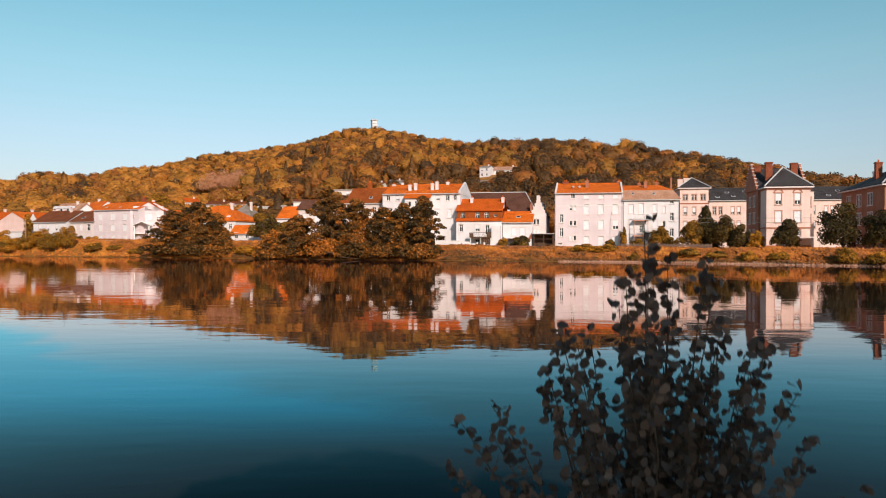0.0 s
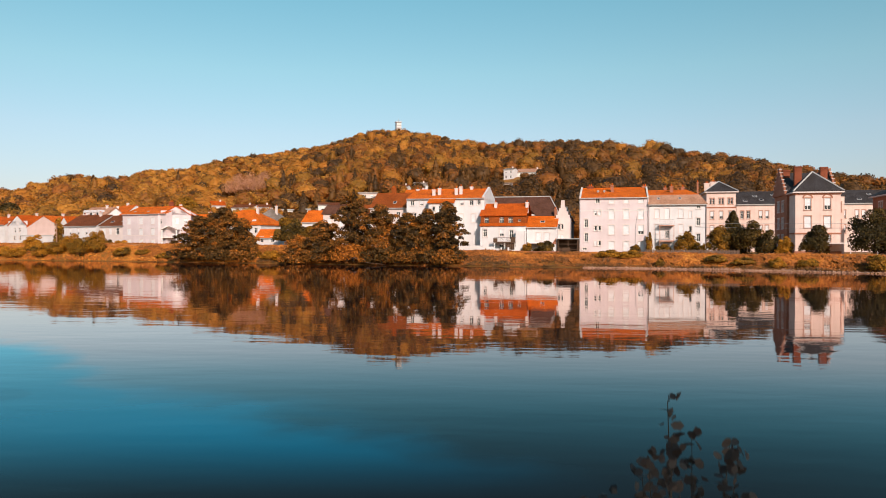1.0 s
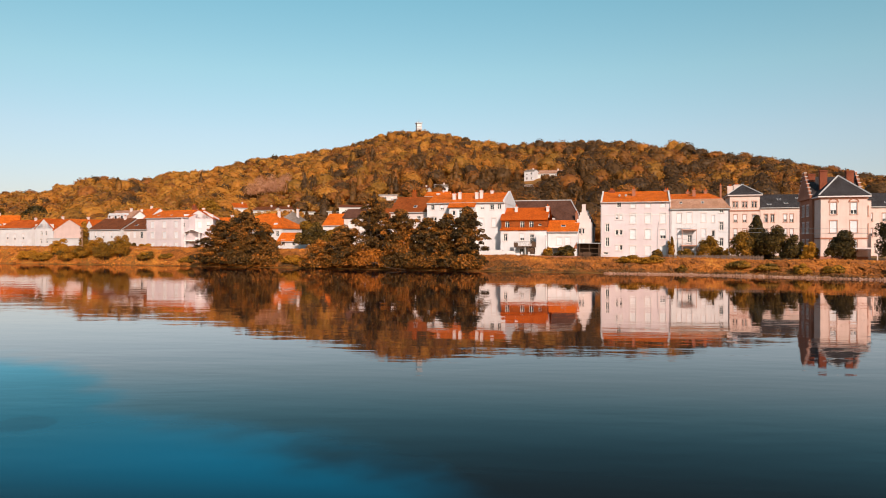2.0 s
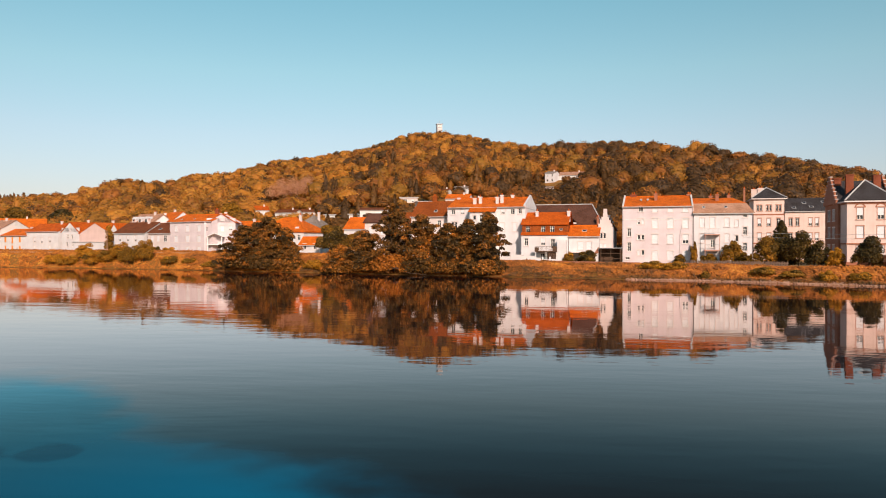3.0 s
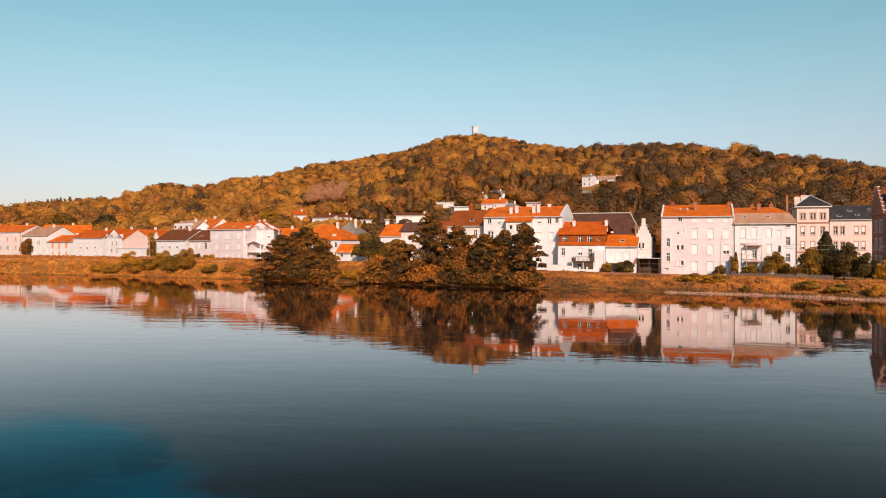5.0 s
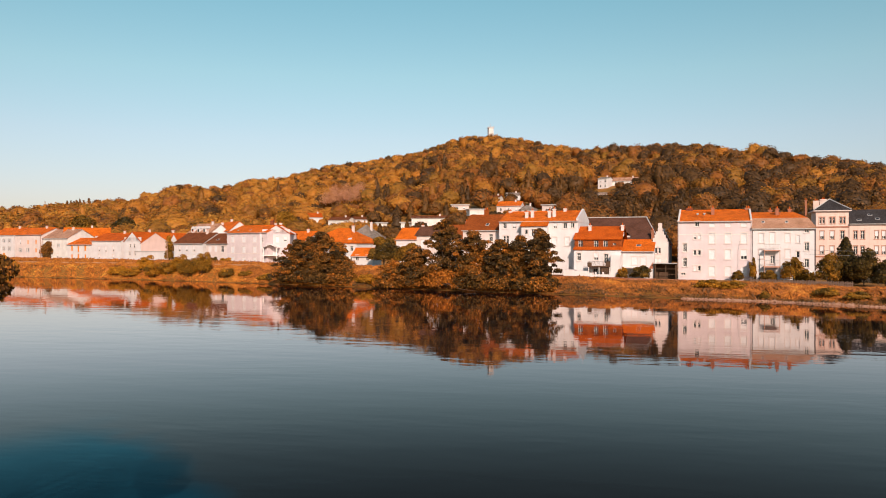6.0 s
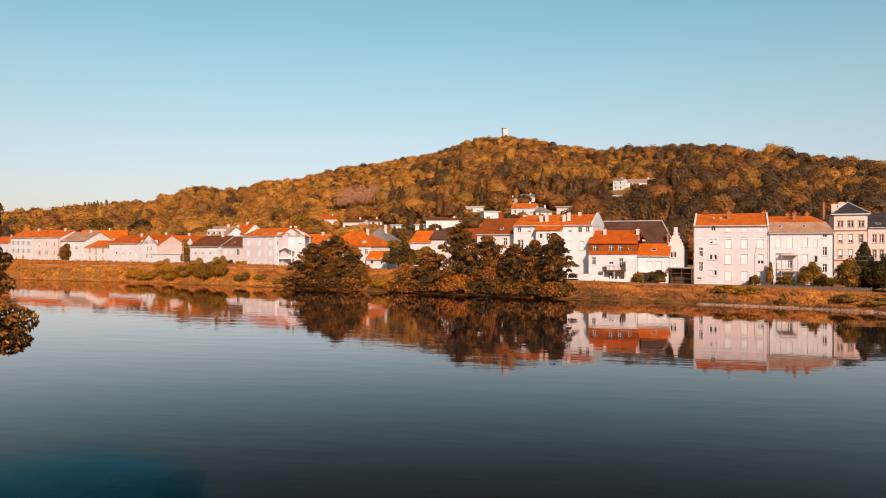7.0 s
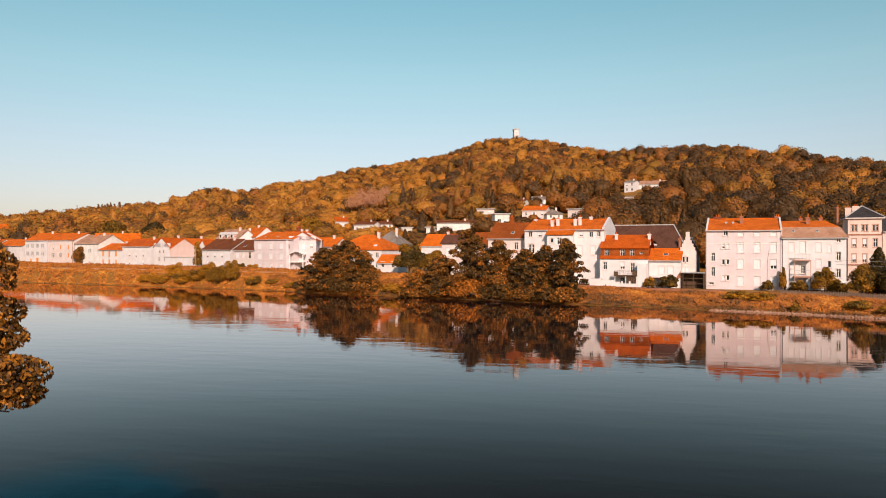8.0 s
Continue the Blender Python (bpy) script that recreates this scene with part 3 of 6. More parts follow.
def make_ground():
    rad = np.concatenate([np.arange(2, 60, 3.0), np.arange(60, 84, 1.5), np.arange(84, 150, 0.5), np.arange(150, 245, 1.25), np.geomspace(245, 4800, 90)])
    ang = np.radians(np.concatenate([np.arange(-180, -48, 6.0), np.arange(-48, 0, 0.45), np.arange(0, 40, 0.22), np.arange(40, 180, 6.0)]))
    na, nr = len(ang), len(rad)
    x, y = np.outer(rad, np.sin(ang)), np.outer(rad, np.cos(ang))
    co = np.stack([x, y, ground_z(x, y)], 2).reshape(-1, 3)
    co = np.vstack([co, [[0, 0, gz(0, 0)]]])
    i = np.arange(nr - 1)[:, None] * na
    j = np.arange(na)[None, :]
    k = (j + 1) % na
    quads = np.stack(np.broadcast_arrays(i + j, i + k, i + na + k, i + na + j), 2).reshape(-1, 4)
    me = bpy.data.meshes.new("ground")
    centre = [[nr * na, (a + 1) % na, a] for a in range(na)]
    me.from_pydata(co.tolist(), [], quads.tolist() + centre)
    me.polygons.foreach_set("use_smooth", np.ones(len(me.polygons), dtype=bool))
    me.materials.append(M_LAWN)
    return tagged(hang("ground", me), "dry grass ground of the banks and hill", "ground", kind="structure")


make_ground()
bm = bmesh.new()
box(bm, -2500, -2500, -3.2, 2500, 2500, 0.0)
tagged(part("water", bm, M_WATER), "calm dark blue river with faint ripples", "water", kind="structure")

# clearings kept free of woodland, and gardens with low growth: x, y, radius
CLEAR, GARDENS = [], []


def woodland():
    """Far trees, each a solid lumpy crown under a cover of leaf sprays: round broadleaves, slim birches, tiered firs and a bare thicket."""
    rng = np.random.default_rng(11)
    ps, ns, ss, ts = [], [], [], []
    cv, cf, ct = [], [], []
    base = 0
    solids = []
    for sub in (3, 2):
        ico = bmesh.new()
        bmesh.ops.create_icosphere(ico, subdivisions=sub, radius=1.0)
        solids.append((np.array([v.co[:] for v in ico.verts]), np.array([[v.index for v in f.verts] for f in ico.faces])))
        ico.free()
    d = 203.0
    while d < 1260:
        step = 7.4 + d * 0.0034
        b = -43.5
        while b < 33.0:
            b += math.degrees(step / d) * (0.7 + 0.6 * rng.random())
            dd = d + (rng.random() - 0.5) * step
            x, y = dd * math.sin(radians(b)), dd * math.cos(radians(b))
            foot, crest = float(np.interp(b, FOOT_B, FOOT_D)), float(np.interp(b, HILL_B, HILL_D))
            if dd < foot + 4 or dd > crest + 10:
                continue
            if any((x - cx) ** 2 + (y - cy) ** 2 < cr * cr for cx, cy, cr in CLEAR):
                continue
            town = -24 < b < 0 and dd < foot + 170
            if town and rng.random() < 0.08:
                continue
            z = gz(x, y)
            patch = noise.noise(Vector((x * 0.012, y * 0.012, 3.0)))
            kind = rng.random()
            r = (3.0 + 3.2 * rng.random() ** 1.5) * (1 + dd * 0.00025)
            h = r * (1.45 + 0.6 * rng.random())
            tint = 0.49 + 0.26 * patch + rng.normal() * 0.2
            if kind > 0.84:
                tint -= 0.42
            near = -14 < b < 14 and dd < 430
            if near:
                tint -= 0.14
            if b > 4:
                tint -= 0.20
            elif b < -12:
                tint += 0.15
            low = dd < min(640, crest - 70)
            if town:
                r, h = r * 0.8, h * 0.66
            garden = any((x - cx) ** 2 + (y - cy) ** 2 < cr * cr for cx, cy, cr in GARDENS)
            if garden:
                r, h, kind = r * 0.6, h * 0.52, 0.5
            fir = kind < (0.30 if near else 0.10 if -13 < b < 9 else 0.05) and low
            slim = not fir and kind < (0.40 if near else 0.16 if -20 < b < 8 else 0.09) and low and not town
            if fir:
                r, h, tint = r * 0.62, h * 1.3, 0.03 + rng.random() * 0.2
            elif slim:
                r, h, tint = r * 0.52, h * 1.2, tint + 0.1
            if abs(b + 34.9) < 0.9 and dd > crest - 25:
                r, h, tint = 1.6, 12.0, 0.2
            bare = abs(b + 16.4) < 1.5 and abs(dd - 472) < 26
            if abs(b + 16.4) < 1.8 and 400 < dd < 446:
                r, h = r * 0.7, h * 0.5
            if b < -12 and dd > 650:
                r, h = r * 0.9, h * 0.78
            elif dd > crest - 120:
                h *= 0.7
            if bare:
                r, h, fir, slim = 3.6 + 1.2 * rng.random(), 12.5 + 3.5 * rng.random(), False, False
            tint = float(np.clip(tint, 0.05, 0.80)) if not bare else 0.94 + 0.06 * rng.random()
            iv, jf = solids[0 if dd < 330 else 1]
            lumps = rng.normal(size=(24 if dd < 420 else 15 if dd < 700 else 9, 3))
            lumps[:, 2] += 0.4
            lumps /= np.linalg.norm(lumps, axis=1)[:, None]
            amp = np.array((r * (0.85 + 0.3 * rng.random()), r * (0.85 + 0.3 * rng.random()), h * 0.54))
            mid = np.array((x, y, z + h * 0.55))

            def swell(q):
                k = np.clip((np.max(q @ lumps.T, axis=1) - 0.62) / 0.38, 0, 1)
                return 0.58 + 0.46 * np.sqrt(k)

            n = int(np.clip(5.2e7 / dd ** 2, 50, 640) * (r / 5) ** 1.5) + 20
            if bare:
                n *= 4
            u = rng.normal(size=(n, 3))
            u[:, 2] = np.abs(u[:, 2] + 0.25) - 0.25
            u /= np.linalg.norm(u, axis=1)[:, None]
            # each spray faces out from the bough that it belongs to
            own = lumps[np.argmax(u @ lumps.T, axis=1)]
            face = u * 0.55 + (u - own * 0.75) * 1.1 + rng.normal(size=(n, 3)) * 0.28
            reach = swell(u) * (0.88 + 0.22 * rng.random(n)) if not bare else 0.3 + 0.75 * rng.random(n)
            p = u * reach[:, None] * amp + mid
            v = iv * (swell(iv) * (0.78 + 0.18 * rng.random(len(iv))))[:, None] * amp + mid
            if fir:
                # tiers of drooping branches narrowing to the top
                for q, w in ((p, u), (v, iv)):
                    f = np.clip((w[:, 2] + 1) / 2, 0, 1) ** 1.15
                    flat = np.maximum(0.15, np.hypot(w[:, 0], w[:, 1]))
                    tier = r * (1.04 - f) * (1.0 + 0.22 * np.sin(f * 34 + 4 * w[:, 0])) * (0.85 + 0.25 * rng.random(len(w)))
                    q[:, 0], q[:, 1], q[:, 2] = x + w[:, 0] / flat * tier, y + w[:, 1] / flat * tier, z + h * (0.06 + 0.94 * f)
                v[:, :2] = (v[:, :2] - (x, y)) * 0.72 + (x, y)
            elif slim:
                for q in (p, v):
                    f = np.clip((q[:, 2] - z) / h, 0, 1)
                    q[:, 0], q[:, 1] = x + (q[:, 0] - x) * (1.12 - 0.5 * f), y + (q[:, 1] - y) * (1.12 - 0.5 * f)
            if not bare:
                # inner crowns tinted darker, as the shade between the leaf sprays
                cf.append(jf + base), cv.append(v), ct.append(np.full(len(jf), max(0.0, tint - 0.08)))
                base += len(iv)
            ps.append(p), ns.append(face)
            ss.append((0.16 + dd * 0.00098) * (0.5 + 0.9 * rng.random(n)) * (0.6 if bare else 1.0))
            ts.append(np.clip(tint + rng.normal(size=n) * 0.025, 0, 1.0))
        d += step * 0.92
    ob = leaf_faces("woodland", np.concatenate(ps), np.concatenate(ns), np.concatenate(ss), np.concatenate(ts), M_FOREST, long=1.25, pointed=False)
    tagged(ob, "autumn woodland of brown and ochre trees on the hill", "woodland", kind="stuff")
    me = bpy.data.meshes.new("woodland_shade_cores")
    v, f = np.concatenate(cv), np.concatenate(cf)
    me.vertices.add(len(v))
    me.vertices.foreach_set("co", v.astype(np.float32).ravel())
    me.loops.add(len(f) * 3)
    me.loops.foreach_set("vertex_index", f.astype(np.int32).ravel())
    me.polygons.add(len(f))
    me.polygons.foreach_set("loop_start", np.arange(0, len(f) * 3, 3, dtype=np.int32))
    me.polygons.foreach_set("loop_total", np.full(len(f), 3, dtype=np.int32))
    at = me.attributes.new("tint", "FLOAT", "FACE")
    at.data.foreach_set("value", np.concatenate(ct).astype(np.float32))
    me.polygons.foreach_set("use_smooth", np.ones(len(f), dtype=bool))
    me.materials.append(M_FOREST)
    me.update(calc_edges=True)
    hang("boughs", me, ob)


def bank_weeds():
    """Dry grass and weeds along the crest and face of the far bank."""
    rng = np.random.default_rng(5)
    n = 150000
    far = rng.random(n) > 0.46
    x = np.where(far, rng.uniform(-330, -40, n), rng.uniform(-70, 85, n))
    s = rng.random(n) ** np.where(far, 1.0, 0.85) * np.where(far, 16.5, 10.0) + np.where(far, 0.15, 0.35)
    hedge = far & (rng.random(n) < 0.25)
    s = np.where(hedge, 17.6 + 5.5 * rng.random(n), s)
    y = np.interp(x, SHORE_X, SHORE_Y) + s / 0.93
    # scrub between the low wall and the row of houses
    row = 201 + (-94.5 - x) * 0.496 - 3.0
    back = np.interp(x, SHORE_X, SHORE_Y) + 18.5
    y = np.where(hedge & (row > back), back + (row - back) * rng.random(n), y)
    z = ground_z(x, y)
    big = np.sin(x * 0.35) * np.sin(x * 0.083 + 1) + np.sin(x * 1.1 + s)
    h = (0.28 + 0.42 * rng.random(n) + 0.2 * big.clip(-1, 2)) * np.where((s < 2.5) & ~far, 0.7, 1.0) + np.where(hedge, 0.45, 0)
    c = np.stack([x, y, z + h * 0.42], 1)
    nrm = np.stack([rng.normal(size=n) * 0.3, -1 + rng.normal(size=n) * 0.2, 0.6 + rng.normal(size=n) * 0.2], 1)
    drift = np.array([noise.noise(Vector((u * 0.16, v * 0.5, 7.0))) + 0.6 * noise.noise(Vector((u * 0.55, v * 0.9, 2.0))) for u, v in zip(x, s)])
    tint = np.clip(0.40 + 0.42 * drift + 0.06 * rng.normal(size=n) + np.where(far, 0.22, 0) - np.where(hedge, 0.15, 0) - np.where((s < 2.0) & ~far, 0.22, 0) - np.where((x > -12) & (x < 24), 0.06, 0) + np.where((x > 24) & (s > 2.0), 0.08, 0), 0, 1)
    c[:, 2] += np.where(drift < -0.15, 0.22, 0.0) * rng.random(n)
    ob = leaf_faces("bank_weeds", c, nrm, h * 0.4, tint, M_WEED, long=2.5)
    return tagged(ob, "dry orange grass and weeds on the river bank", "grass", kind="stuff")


def shore_stones():
    rng = np.random.default_rng(8)
    ico = bmesh.new()
    bmesh.ops.create_icosphere(ico, subdivisions=1, radius=1.0)
    iv = np.array([v.co[:] for v in ico.verts])
    jf = np.array([[v.index for v in f.verts] for f in ico.faces])
    ico.free()
    vs, fs = [], []
    for k in range(4200):
        x = rng.uniform(18, 72)
        s = rng.random() ** 1.4 * np.interp(x, [18, 26, 40, 70], [0.2, 0.8, 1.4, 1.8]) + 0.1
        y = float(np.interp(x, SHORE_X, SHORE_Y)) + s
        r = 0.045 + 0.13 * rng.random() ** 3
        m = np.array(Euler(rng.uniform(0, 3, 3)).to_matrix())
        v = (iv * (0.8 + 0.35 * rng.random((len(iv), 1))) * np.array((r * (1 + rng.random()), r, r * 0.7))) @ m.T
        vs.append(v + np.array((x, y, gz(x, y) + r * 0.3)))
        fs.append(jf + k * len(iv))
    me = bpy.data.meshes.new("shore_stones")
    me.from_pydata(np.concatenate(vs).tolist(), [], np.concatenate(fs).tolist())
    me.materials.append(M_STONE)
    return tagged(hang("shore_stones", me), "pale broken stones along the waterline", "stones", kind="stuff")

# ---- houses on the right of the terrace ----


def pink_apartments():
    h = thing("apartment_house", 21.6, 143.4, 1.65, -11.3, "tall pale pink rendered apartment house with an orange tiled roof", "house")
    w, d, e = 12.8, 15.0, 10.8
    wins = [(1.28, 5.18, 0.68, 1.56, 'glass'), (1.28, 2.44, 0.68, 1.66, 'glass'), (0.99, 0.87, 0.77, 0.42, 'glass'), (3.42, 9.84, 0.77, 0.93, 'glass'), (3.03, 7.52, 0.49, 1.03, 'half'), (3.80, 7.52, 0.48, 1.03, 'shut'), (3.03, 4.58, 0.49, 0.93, 'glass'), (3.80, 4.58, 0.48, 0.93, 'glass'), (3.03, 1.69, 0.49, 0.93, 'shut'), (3.80, 1.70, 0.48, 0.93, 'glass')]
    for u in (6.00, 8.73, 11.42):
        wins += [(u, 9.75, 0.95, 0.85, "shut"), (u, 6.75, 1.05, 1.85, "shut"), (u, 3.85, 1.05, 1.75, "half" if u > 10 else "shut"), (u, 0.75, 1.05, 1.75, "shut")]
    side = [(3.5, 6.8, 1.0, 1.7, "shut"), (7.5, 6.8, 1.0, 1.7, "shut"), (11, 3.8, 1.0, 1.7, "shut")]
    shell(h, w, d, e, M_PINK, wins, side, side)
    gable_roof(h, w, d, e, 2.2, M_ORANGE, M_PINK, end=0.05)
    for u in (0.0, w - 0.3):
        bm = bmesh.new()
        poly_prism(bm, [(u, -0.3, e - 0.15), (u, -0.3, e + 0.25), (u, d / 2, e + 2.65), (u, d / 2, e + 2.2)], (0.3, 0, 0))
        part("parapet", bm, M_GREYW, h, "pale coping along the roof edge")
    chimney(h, 6.1, 4.2, 11.4, 13.5, 0.6, 0.5, M_SANDD, 1)
    chimney(h, 1.8, 7.5, 12.6, 13.6, 1.2, 0.6, M_BRICK, 2)
    chimney(h, 12.3, 7.5, 12.4, 13.5, 0.9, 0.6, M_SANDD, 2)
    for u in (3.4, 4.6):
        chimney(h, u, 4.0, 11.6, 12.5, 0.25, 0.25, M_METAL, 0)
    bm = bmesh.new()
    box(bm, 0.02, -0.05, 8.3, w - 0.02, 0.0, 8.42)
    part("string_course", bm, M_GREYW, h)
    for u in (0.12, w - 0.15):
        bm = bmesh.new()
        limb(bm, [(u, -0.08, 0.1), (u, -0.08, e - 0.3)], [0.05, 0.05], 6)
        part("downpipe", bm, M_ZINC, h)
    bm = bmesh.new()
    limb(bm, [(10.4, -0.06, 0.3), (10.45, -0.06, 5.4), (10.7, -0.06, 7.2)], [0.03, 0.03, 0.02], 5)
    part("cable", bm, M_METAL, h)


def white_apartments():
    h = thing("apartment_house", 34.25, 140.85, 1.9, -11.3, "white rendered apartment house with weathered mansard roof and wooden balconies", "house")
    w, d, e = 10.0, 14.0, 9.2
    wins = [(1.44, 6.62, 0.82, 1.70, 'shut'), (3.24, 6.48, 0.90, 1.99, 'shut'), (5.73, 6.68, 0.80, 1.58, 'shut'), (1.44, 3.77, 0.82, 1.60, 'shut'), (5.73, 3.82, 0.80, 1.58, 'shut'), (7.40, 6.63, 0.53, 1.28, 'shut'), (7.40, 3.93, 0.53, 1.18, 'glass'), (8.80, 8.35, 0.69, 0.59, 'glass'), (8.80, 5.17, 0.69, 1.47, 'glass'), (8.80, 2.24, 0.69, 1.46, 'glass'), (3.24, 2.90, 0.71, 1.39, 'glass'), (3.24, 0.71, 0.80, 0.80, 'glass')]
    side = [(3.5, 5.8, 1.0, 1.7, "shut"), (8, 5.8, 1.0, 1.7, "shut")]
    shell(h, w, d, e, M_WHITE, wins, side, side)
    # steep lower roof and flatter tiled upper roof
    bm = bmesh.new()
    slope_slab(bm, [(-0.25, -0.35, e - 0.1), (w + 0.25, -0.35, e - 0.1), (w - 0.9, 1.9, e + 1.75), (0.0, 1.9, e + 1.75)])
    slope_slab(bm, [(w + 0.3, -0.35, e - 0.1), (w + 0.3, d + 0.35, e - 0.1), (w - 0.9, d - 1.9, e + 1.75), (w - 0.9, 1.9, e + 1.75)])
    part("lower_roof", bm, M_MANSARD, h, "steep weathered pinkish tile")
    bm = bmesh.new()
    slope_slab(bm, [(0.0, 1.9, e + 1.75), (w - 0.9, 1.9, e + 1.75), (w - 2.8, d / 2, e + 3.0), (0.0, d / 2, e + 3.0)])
    slope_slab(bm, [(w - 0.9, d - 1.9, e + 1.75), (0.0, d - 1.9, e + 1.75), (0.0, d / 2, e + 3.0), (w - 2.8, d / 2, e + 3.0)])
    slope_slab(bm, [(w - 0.9, 1.9, e + 1.75), (w - 0.9, d - 1.9, e + 1.75), (w - 2.8, d / 2, e + 3.0)])
    part("upper_roof", bm, M_ORANGE, h, "flatter orange clay tile")
    bm = bmesh.new()
    box(bm, -0.2, -0.5, e - 0.2, w + 0.25, -0.35, e - 0.05)
    part("gutter", bm, M_ZINC, h)
    for u in (1.75, 5.6):
        skylight(h, u, 0.9, e + 1.06, 0.5, 0.55, 40)
    for u, v, z in ((4.3, 4.3, 12.9), (3.3, 7.0, 12.8), (6.6, 7.0, 12.9)):
        chimney(h, u, v, e + 1.6, z, 0.6, 0.5, M_SANDD, 1)
    # stacked balconies on posts
    bal = part("balcony", _balcony_frame(), M_SURRB, h, "brown wooden balcony on tall posts")
    for z in (2.45, 5.3):
        bm = bmesh.new()
        box(bm, 1.75, -1.4, z - 0.16, 4.45, 0.0, z)
        part("balcony_floor", bm, M_SURRB, bal)
        bm = bmesh.new()
        for k in range(13):
            u = 1.8 + 2.6 * k / 12
            box(bm, u - 0.015, -1.38, z, u + 0.015, -1.35, z + 0.95)
        box(bm, 1.75, -1.4, z + 0.95, 4.45, -1.33, z + 1.02)
        part("railing", bm, M_METAL, bal)
    bm = bmesh.new()
    poly_prism(bm, [(9.0, -1.6, 0.9), (10.9, -1.9, 0.7), (10.8, -0.3, 1.5), (9.1, -0.2, 1.6)], (0, 0, 0.05))
    part("awning", bm, M_FRAME, h, "small white awning")


def _balcony_frame():
    bm = bmesh.new()
    for u in (1.82, 4.32):
        box(bm, u, -1.38, -0.2, u + 0.11, -1.27, 5.3)
    box(bm, 1.82, -1.36, 2.2, 4.43, -1.29, 2.29)
    return bm


def school():
    """Sandstone school: a corner block, long slated wings and a gabled pavilion towards the river."""
    pairs = lambda us, z, hh, st="half": [(u + k, z, 0.62, hh, st) for u in us for k in (-0.5, 0.5)]
    b = thing("school_block", 55.6, 174.3, 1.8, -11.3, "sandstone school corner block with a dark slate pyramid roof", "school building")
    w, e = 6.4, 13.9
    wins = [o for u in (1.2, 3.2, 5.2) for o in ((u - 0.32, 11.0, 0.42, 1.35, "glass"), (u + 0.32, 11.0, 0.42, 1.35, "glass"))]
    wins += [(u, z, 0.75, 1.75, "half" if u < 4 else "glass") for u in (1.2, 3.2, 5.2) for z in (7.6, 4.3)]
    shell(b, w, 9.0, e, M_SAND, wins, surround=M_SURRB)
    hip_roof(b, w, 9.0, e, 2.6, M_SLATE, 0.5, ridge=0.0)
    for z in (10.1, 3.6):
        bm = bmesh.new()
        box(bm, -0.1, -0.1, z, w + 0.1, 0.0, z + 0.28)
        part("string_course", bm, M_SANDD, b)
    chimney(b, 0.6, 5.0, e, e + 2.4, 1.2, 0.7, M_SAND, 2)
    chimney(b, 2.2, 6.5, e, e + 2.8, 1.3, 0.7, M_SAND, 2)
    chimney(b, -1.6, 4.0, 0.0, e + 2.6, 0.4, 0.4, M_SANDD, 1)
    wing = thing("school_wing", 62.0, 173.0, 1.8, -11.3, "long sandstone school wing with a dark slate roof", "school building")
    w, e = 32.0, 11.0
    wins = [(u + k, z, 0.7, 1.75, "glass" if u < 3 else "half") for u in (1.2, 5.2, 9.2, 13.2, 17.2, 21.2, 25.2, 29.2) for k in (0.0, 1.35) for z in (7.6, 4.3)]
    shell(wing, w, 10.0, e, M_SAND, wins, surround=M_SURRB)
    gable_roof(wing, w, 10.0, e, 2.9, M_SLATE, M_SAND, over=0.4, end=0.0)
    bm = bmesh.new()
    box(bm, 0, -0.12, e - 0.5, w, 0.0, e - 0.1)
    part("cornice", bm, M_SURR, wing)
    for u, v in ((2.0, 1.0), (4.4, 3.0), (5.6, 1.4), (8.4, 3.4), (10.4, 1.6), (26.0, 1.2), (28.5, 3.2), (30, 2.2)):
        skylight(wing, u, v, e + v * 0.58 + 0.08, 0.9, 0.7, 30)
    # pavilion
    p = thing("school_pavilion", 54.7, 125.6, 2.0, -11.3, "pink sandstone school pavilion with stepped gables, slate roof and brick chimneys", "school building")
    w, e = 6.9, 10.3
    low = [(1.9, 7.4, 0.95, 1.9, "half"), (4.9, 7.4, 0.95, 1.9, "half"), (1.9, 4.4, 1.05, 1.9, "shut"), (4.9, 4.4, 1.05, 1.9, "shut"), (4.9, 1.4, 1.0, 1.8, "half"), (1.9, 1.4, 1.0, 1.8, "half")]
    side = [o for u in (3.0, 6.6) for z in (7.4, 4.4, 1.4) for o in pairs((u,), z, 1.8, "glass")]
    shell(p, w, 4.5, e, M_SAND, low, surround=M_SURRB)
    # darker stone stands for the shade on this turned-away rear wall
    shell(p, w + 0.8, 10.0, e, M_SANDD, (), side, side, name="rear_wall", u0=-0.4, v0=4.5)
    shell(p, 1.5, 6.0, e - 0.4, M_SAND, [(0.75, 7.2, 0.5, 1.6, "glass"), (0.75, 4.2, 0.5, 1.6, "glass")], name="side_wall", u0=w + 0.42, v0=5.0, surround=M_SURRB)
    bm = bmesh.new()
    box(bm, w + 0.42, 4.8, e - 0.4, w + 2.1, 11.2, e - 0.1)
    part("side_roof", bm, M_SLATE, p)
    hip_roof(p, w, 7.6, e + 0.1, 3.5, M_SLATE, 0.42, ridge=0.0)
    # cross roof with stepped gables
    gv, gr = 9.5, 3.9
    bm = bmesh.new()
    slope_slab(bm, [(-0.4, gv - 5.2, e), (w + 0.4, gv - 5.2, e), (w + 0.4, gv, e + gr), (-0.4, gv, e + gr)])
    slope_slab(bm, [(w + 0.4, gv + 5.2, e), (-0.4, gv + 5.2, e), (-0.4, gv, e + gr), (w + 0.4, gv, e + gr)])
    part("cross_roof", bm, M_SLATE, p)
